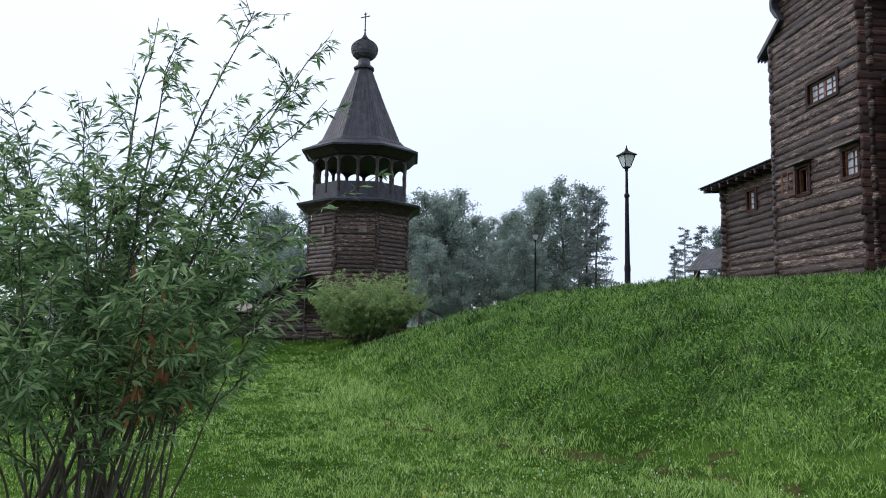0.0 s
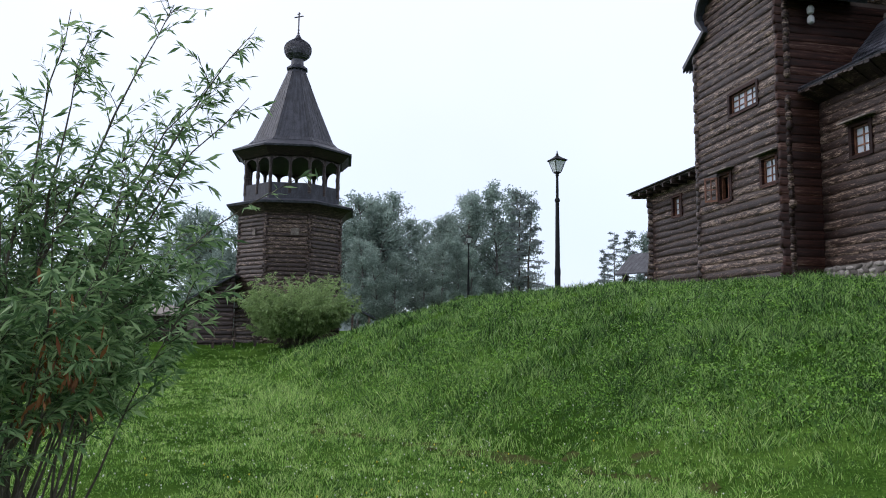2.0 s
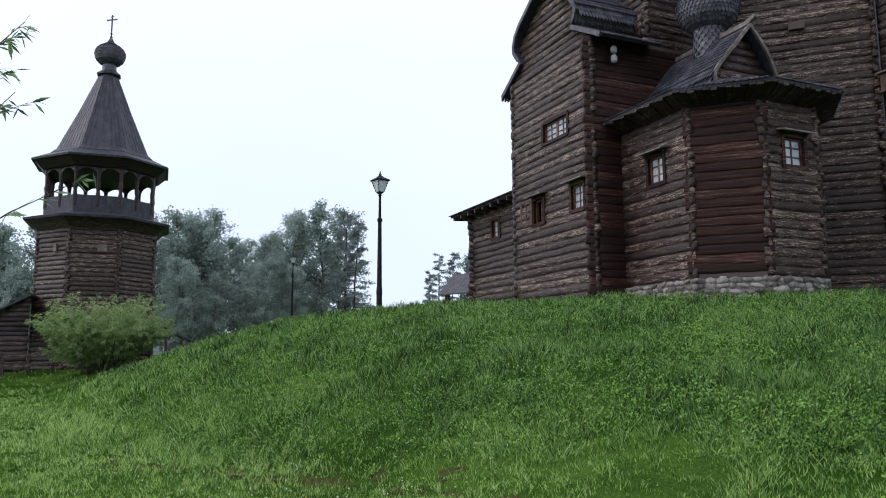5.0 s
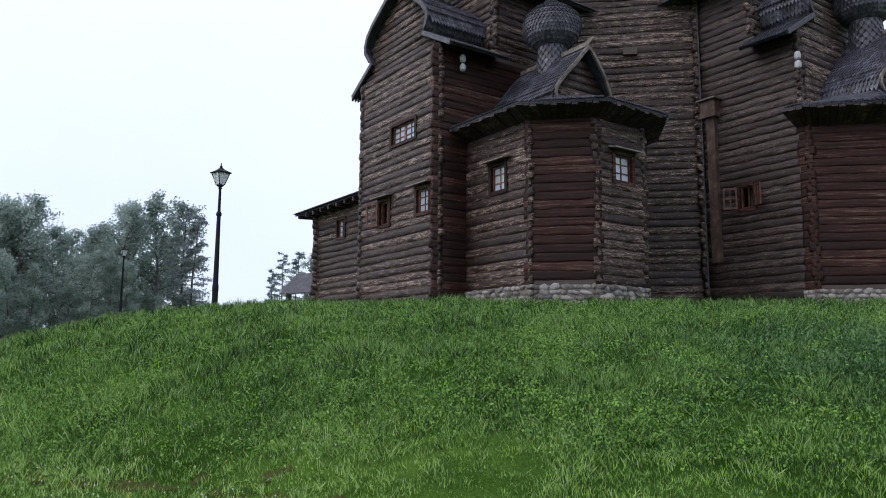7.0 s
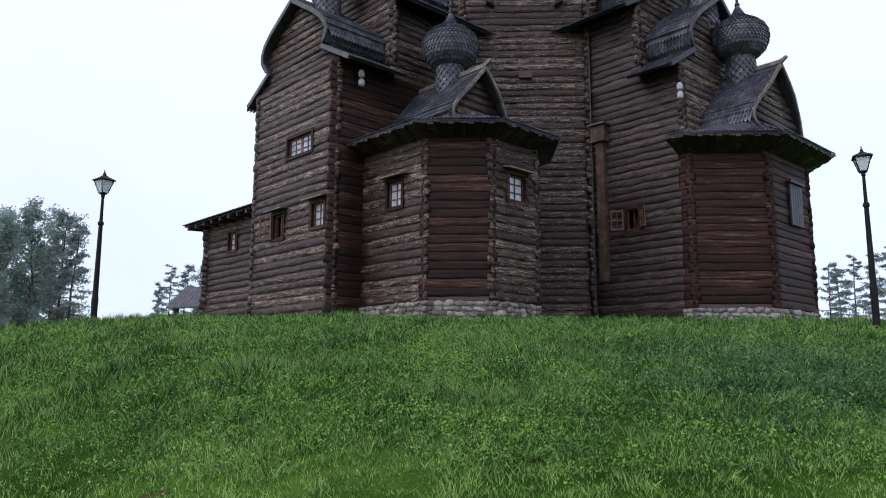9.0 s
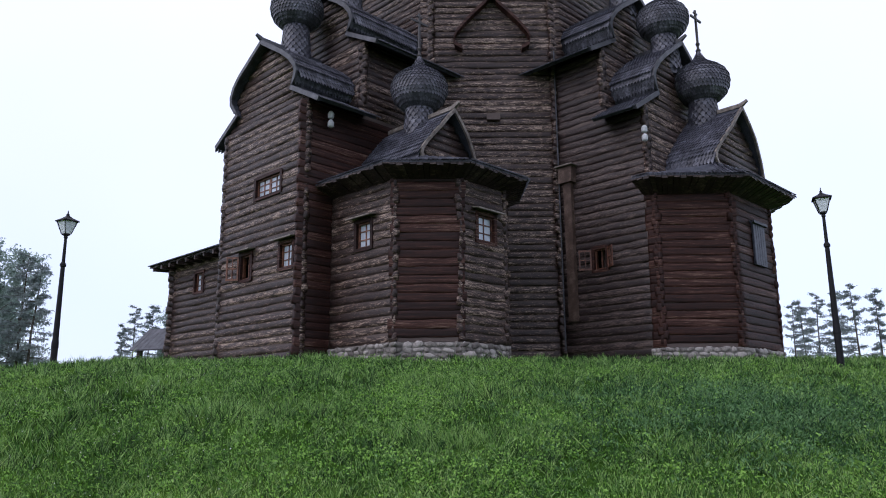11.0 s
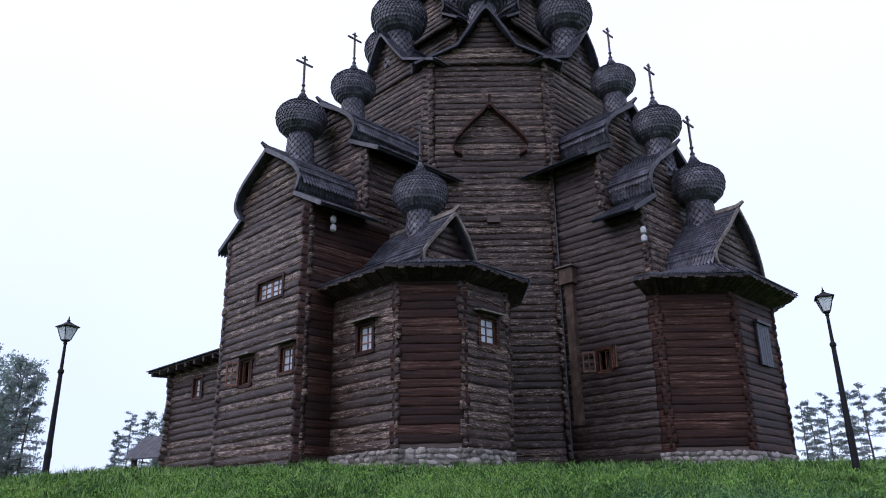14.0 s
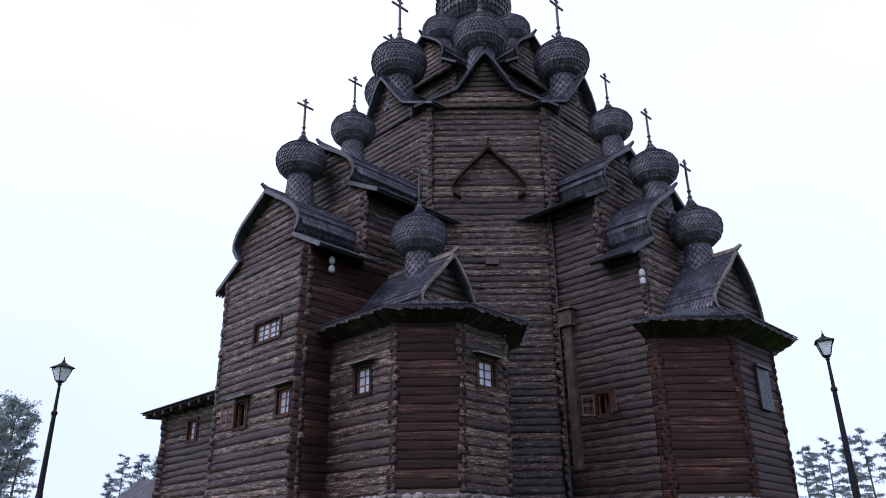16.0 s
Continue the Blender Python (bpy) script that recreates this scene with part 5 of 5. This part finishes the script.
def grass(name, n, r0, r1, seed, a0, a1, mat, hgt, label, rank=False, each=8, spread=0.03):
    rng = np.random.default_rng(seed)
    az = np.radians(np.where(rng.random(n) < 0.88, rng.uniform(a0, a1, n) + rng.normal(size=n) * 4, rng.uniform(a1, 360 + a0, n)))
    r = np.exp(rng.uniform(math.log(r0), math.log(r1), n) + rng.normal(size=n) * 0.12)
    x, y = -r * np.sin(az), r * np.cos(az)
    own = np.arange(n) // each  # blades of one tussock share a foot, a lean and a vigour
    x = x[own * each] + rng.normal(size=n) * spread
    y = y[own * each] + rng.normal(size=n) * spread
    r = np.hypot(x, y)
    shared = np.stack([rng.normal(size=n)[own * each], rng.normal(size=n)[own * each]], 1) * 0.3
    vigour = rng.uniform(0.65, 1.4, n)[own * each]
    keep = np.array([track_dirt(a, b) < rng.random() * 1.1 + 0.1 for a, b in zip(x, y)])
    inside = np.hypot(x - CX, y - CY) > 9.5
    keep &= inside
    keep &= (bank_share(x, y) + rng.normal(size=n) * 0.22 > 0.42) == rank
    r, x, y, shared, vigour = r[keep], x[keep], y[keep], shared[keep], vigour[keep]
    n = len(x)
    z = np.array([ground_z(a, b) for a, b in zip(x, y)])
    tall = np.array([0.5 + 0.9 * noise.noise(Vector((a * 0.6, b * 0.6, 9))) + 0.5 * noise.noise(Vector((a * 2.1, b * 2.1, 4))) + 1.3 * noise.noise(Vector((a * 3.6, b * 3.6, 14))) for a, b in zip(x, y)])
    bank = np.clip((0.545 * x + 0.838 * y - 8.0) / 4, 0, 1) * np.clip(((x + 1.3) * .98 + (y - 18.9) * .236 + 3) / 3, 0, 1)
    h = hgt * (0.45 + 0.75 * bank) * vigour * rng.uniform(0.7, 1.2, n) * (0.35 + 1.1 * np.clip(tall, 0, 1.7))
    w = (np.maximum(0.012, 0.00095 * r) if rank else np.maximum(0.009, 0.0007 * r)) * rng.uniform(0.6, 1.4, n)
    lean = rng.normal(size=(n, 2)) * 0.33 + shared
    side = rng.normal(size=(n, 2))
    side /= np.linalg.norm(side, axis=1, keepdims=True)
    root = np.stack([x, y, z - 0.01], 1)
    sv = np.stack([side[:, 0], side[:, 1], np.zeros(n)], 1) * (w / 2)[:, None]
    mid = root + np.stack([lean[:, 0] * h * .66, lean[:, 1] * h * .66, h * 0.62], 1)
    tip = root + np.stack([lean[:, 0] * h * 1.05, lean[:, 1] * h * 1.05, h * 0.95], 1)
    v = np.stack([root - sv * .7, root + sv * .7, mid + sv * .8, tip], 1).reshape(-1, 3)
    return tagged(quad_mesh(name, v, mat, label, None, "stuff"), category="grass")


def tufts(name, n, each, r0, r1, seed, mat, length, width, spread, label, lawn=False, rise=1.0, lift=0.0, where=None):
    """Clumps of longer arching leaves."""
    rng = np.random.default_rng(seed)
    az = np.radians(rng.uniform(-74, 36, n))
    r = np.exp(rng.uniform(math.log(r0), math.log(r1), n))
    x, y = -r * np.sin(az), r * np.cos(az)
    bank = np.clip((0.545 * x + 0.838 * y - 7.5) / 3, 0, 1) * np.clip(((x + 1.3) * .98 + (y - 18.9) * .236 + 4) / 3, 0, 1)
    patch = np.array([noise.noise(Vector((a * 0.5, b * 0.5, 30))) for a, b in zip(x, y)])
    if where is not None:
        x, y = where[0] + rng.normal(size=n) * where[2], where[1] + rng.normal(size=n) * where[3]
        r = np.hypot(x, y)
    keep = ((bank_share(x, y) > 0.3) | lawn) & (patch + rng.normal(size=n) * 0.25 > -0.05) & (np.hypot(x - CX, y - CY) > 13.5)
    x, y, r = x[keep], y[keep], r[keep]
    z = np.array([ground_z(a, b) for a, b in zip(x, y)])
    n = len(x)
    P = np.repeat(np.stack([x, y, z], 1), each, 0) + rng.normal(size=(n * each, 3)) * np.array([spread * .4, spread * .4, 0])
    if lift:
        off = rng.normal(size=(n * each, 2)) * spread
        P[:, :2] += off
        P[:, 2] += lift * np.repeat(rng.uniform(0.3, 1.3, n), each) * np.exp(-(off ** 2).sum(1) / (2 * spread ** 2)) * rng.uniform(0.5, 1.1, n * each)
    D = rng.normal(size=(n * each, 3)) * 0.42
    D[:, 2] = rise
    D /= np.linalg.norm(D, axis=1, keepdims=True)
    L = length * rng.uniform(0.6, 1.3, n * each) * np.repeat(rng.uniform(0.7, 1.25, n), each)
    WD = np.maximum(width, 0.0003 * np.repeat(r, each)) * rng.uniform(0.7, 1.3, n * each)
    return tagged(blades(name, P, D, L, WD, mat, label, None, 0.35, "stuff"), category="grass")


grass("lawn_grass", 850000, 3.6, 50, 1, -78, 40, GRASS, 0.13, "wet light green grass of the lawn")
grass("bank_grass", 760000, 4.0, 48, 2, -78, 40, BANKGRASS, 0.11, "rank dark green grass on the bank", True, 14, 0.045)
tufts("tall_grass", 15000, 9, 7.0, 24, 3, ARCHGRASS, 0.19, 0.0085, 0.10, "long arching grass tufts on the bank")
tufts("broad_weeds", 16000, 16, 6, 24, 4, WEED, 0.06, 0.03, 0.13, "low broad-leaved weeds among the grass", rise=0.6, lift=0.24)
tufts("nettle_patch", 3000, 14, 8, 18, 8, NETTLE, 0.13, 0.022, 0.12, "dark blue-green nettles and long grass on the bank", rise=0.8, lift=0.22, where=(13.8, 7.6, 2.0, 1.7))
tufts("clover", 2200, 7, 5, 18, 5, WEED, 0.045, 0.03, 0.12, "low clover in the lawn", True, 0.5, 0.05)


def flowers(name, n, seed, mat, size, label, r0, r1, a0, a1):
    rng = np.random.default_rng(seed)
    az = np.radians(rng.uniform(a0, a1, n))
    r = np.exp(rng.uniform(math.log(r0), math.log(r1), n))
    g = Geo()
    for a, q in zip(az, r):
        x, y = -q * math.sin(a), q * math.cos(a)
        z = ground_z(x, y) + rng.uniform(0.08, 0.16)
        s = size * rng.uniform(0.7, 1.3)
        g.lathe([(s * .3, z - s * .5), (s * .55, z), (s * .2, z + s * .5)], 5, (x, y))
    return tagged(part(name, g, mat, None, label, kind="stuff"), category="flowers")


flowers("clover_blossoms", 900, 6, WHITE, 0.014, "small white clover blossoms in the lawn", 6.5, 22, -26, 26)
flowers("buttercups", 40, 7, YELLOW, 0.016, "small yellow flowers in the lawn", 6.5, 11, -16, 16)

# bare mud along the track
g = Geo()
ids = {}
for i in range(-50, 72):
    for j in range(140, 300):
        x, y = i * 0.05, j * 0.05
        if track_dirt(x, y) > 0.55:
            q = []
            for a, b in ((i, j), (i + 1, j), (i + 1, j + 1), (i, j + 1)):
                if (a, b) not in ids:
                    ids[(a, b)] = len(g.v)
                    g.v.append((a * .05, b * .05, ground_z(a * .05, b * .05) + 0.012))
                q.append(ids[(a, b)])
            g.f.append(tuple(q))
tagged(part("mud_track", g, MUD, None, "trodden wet mud track across the lawn", True), kind="structure")

stones([chap[0], chap[1], chap[2], chap[3], chap[4]])
stones([altar[0], altar[1], altar[2], altar[3]])
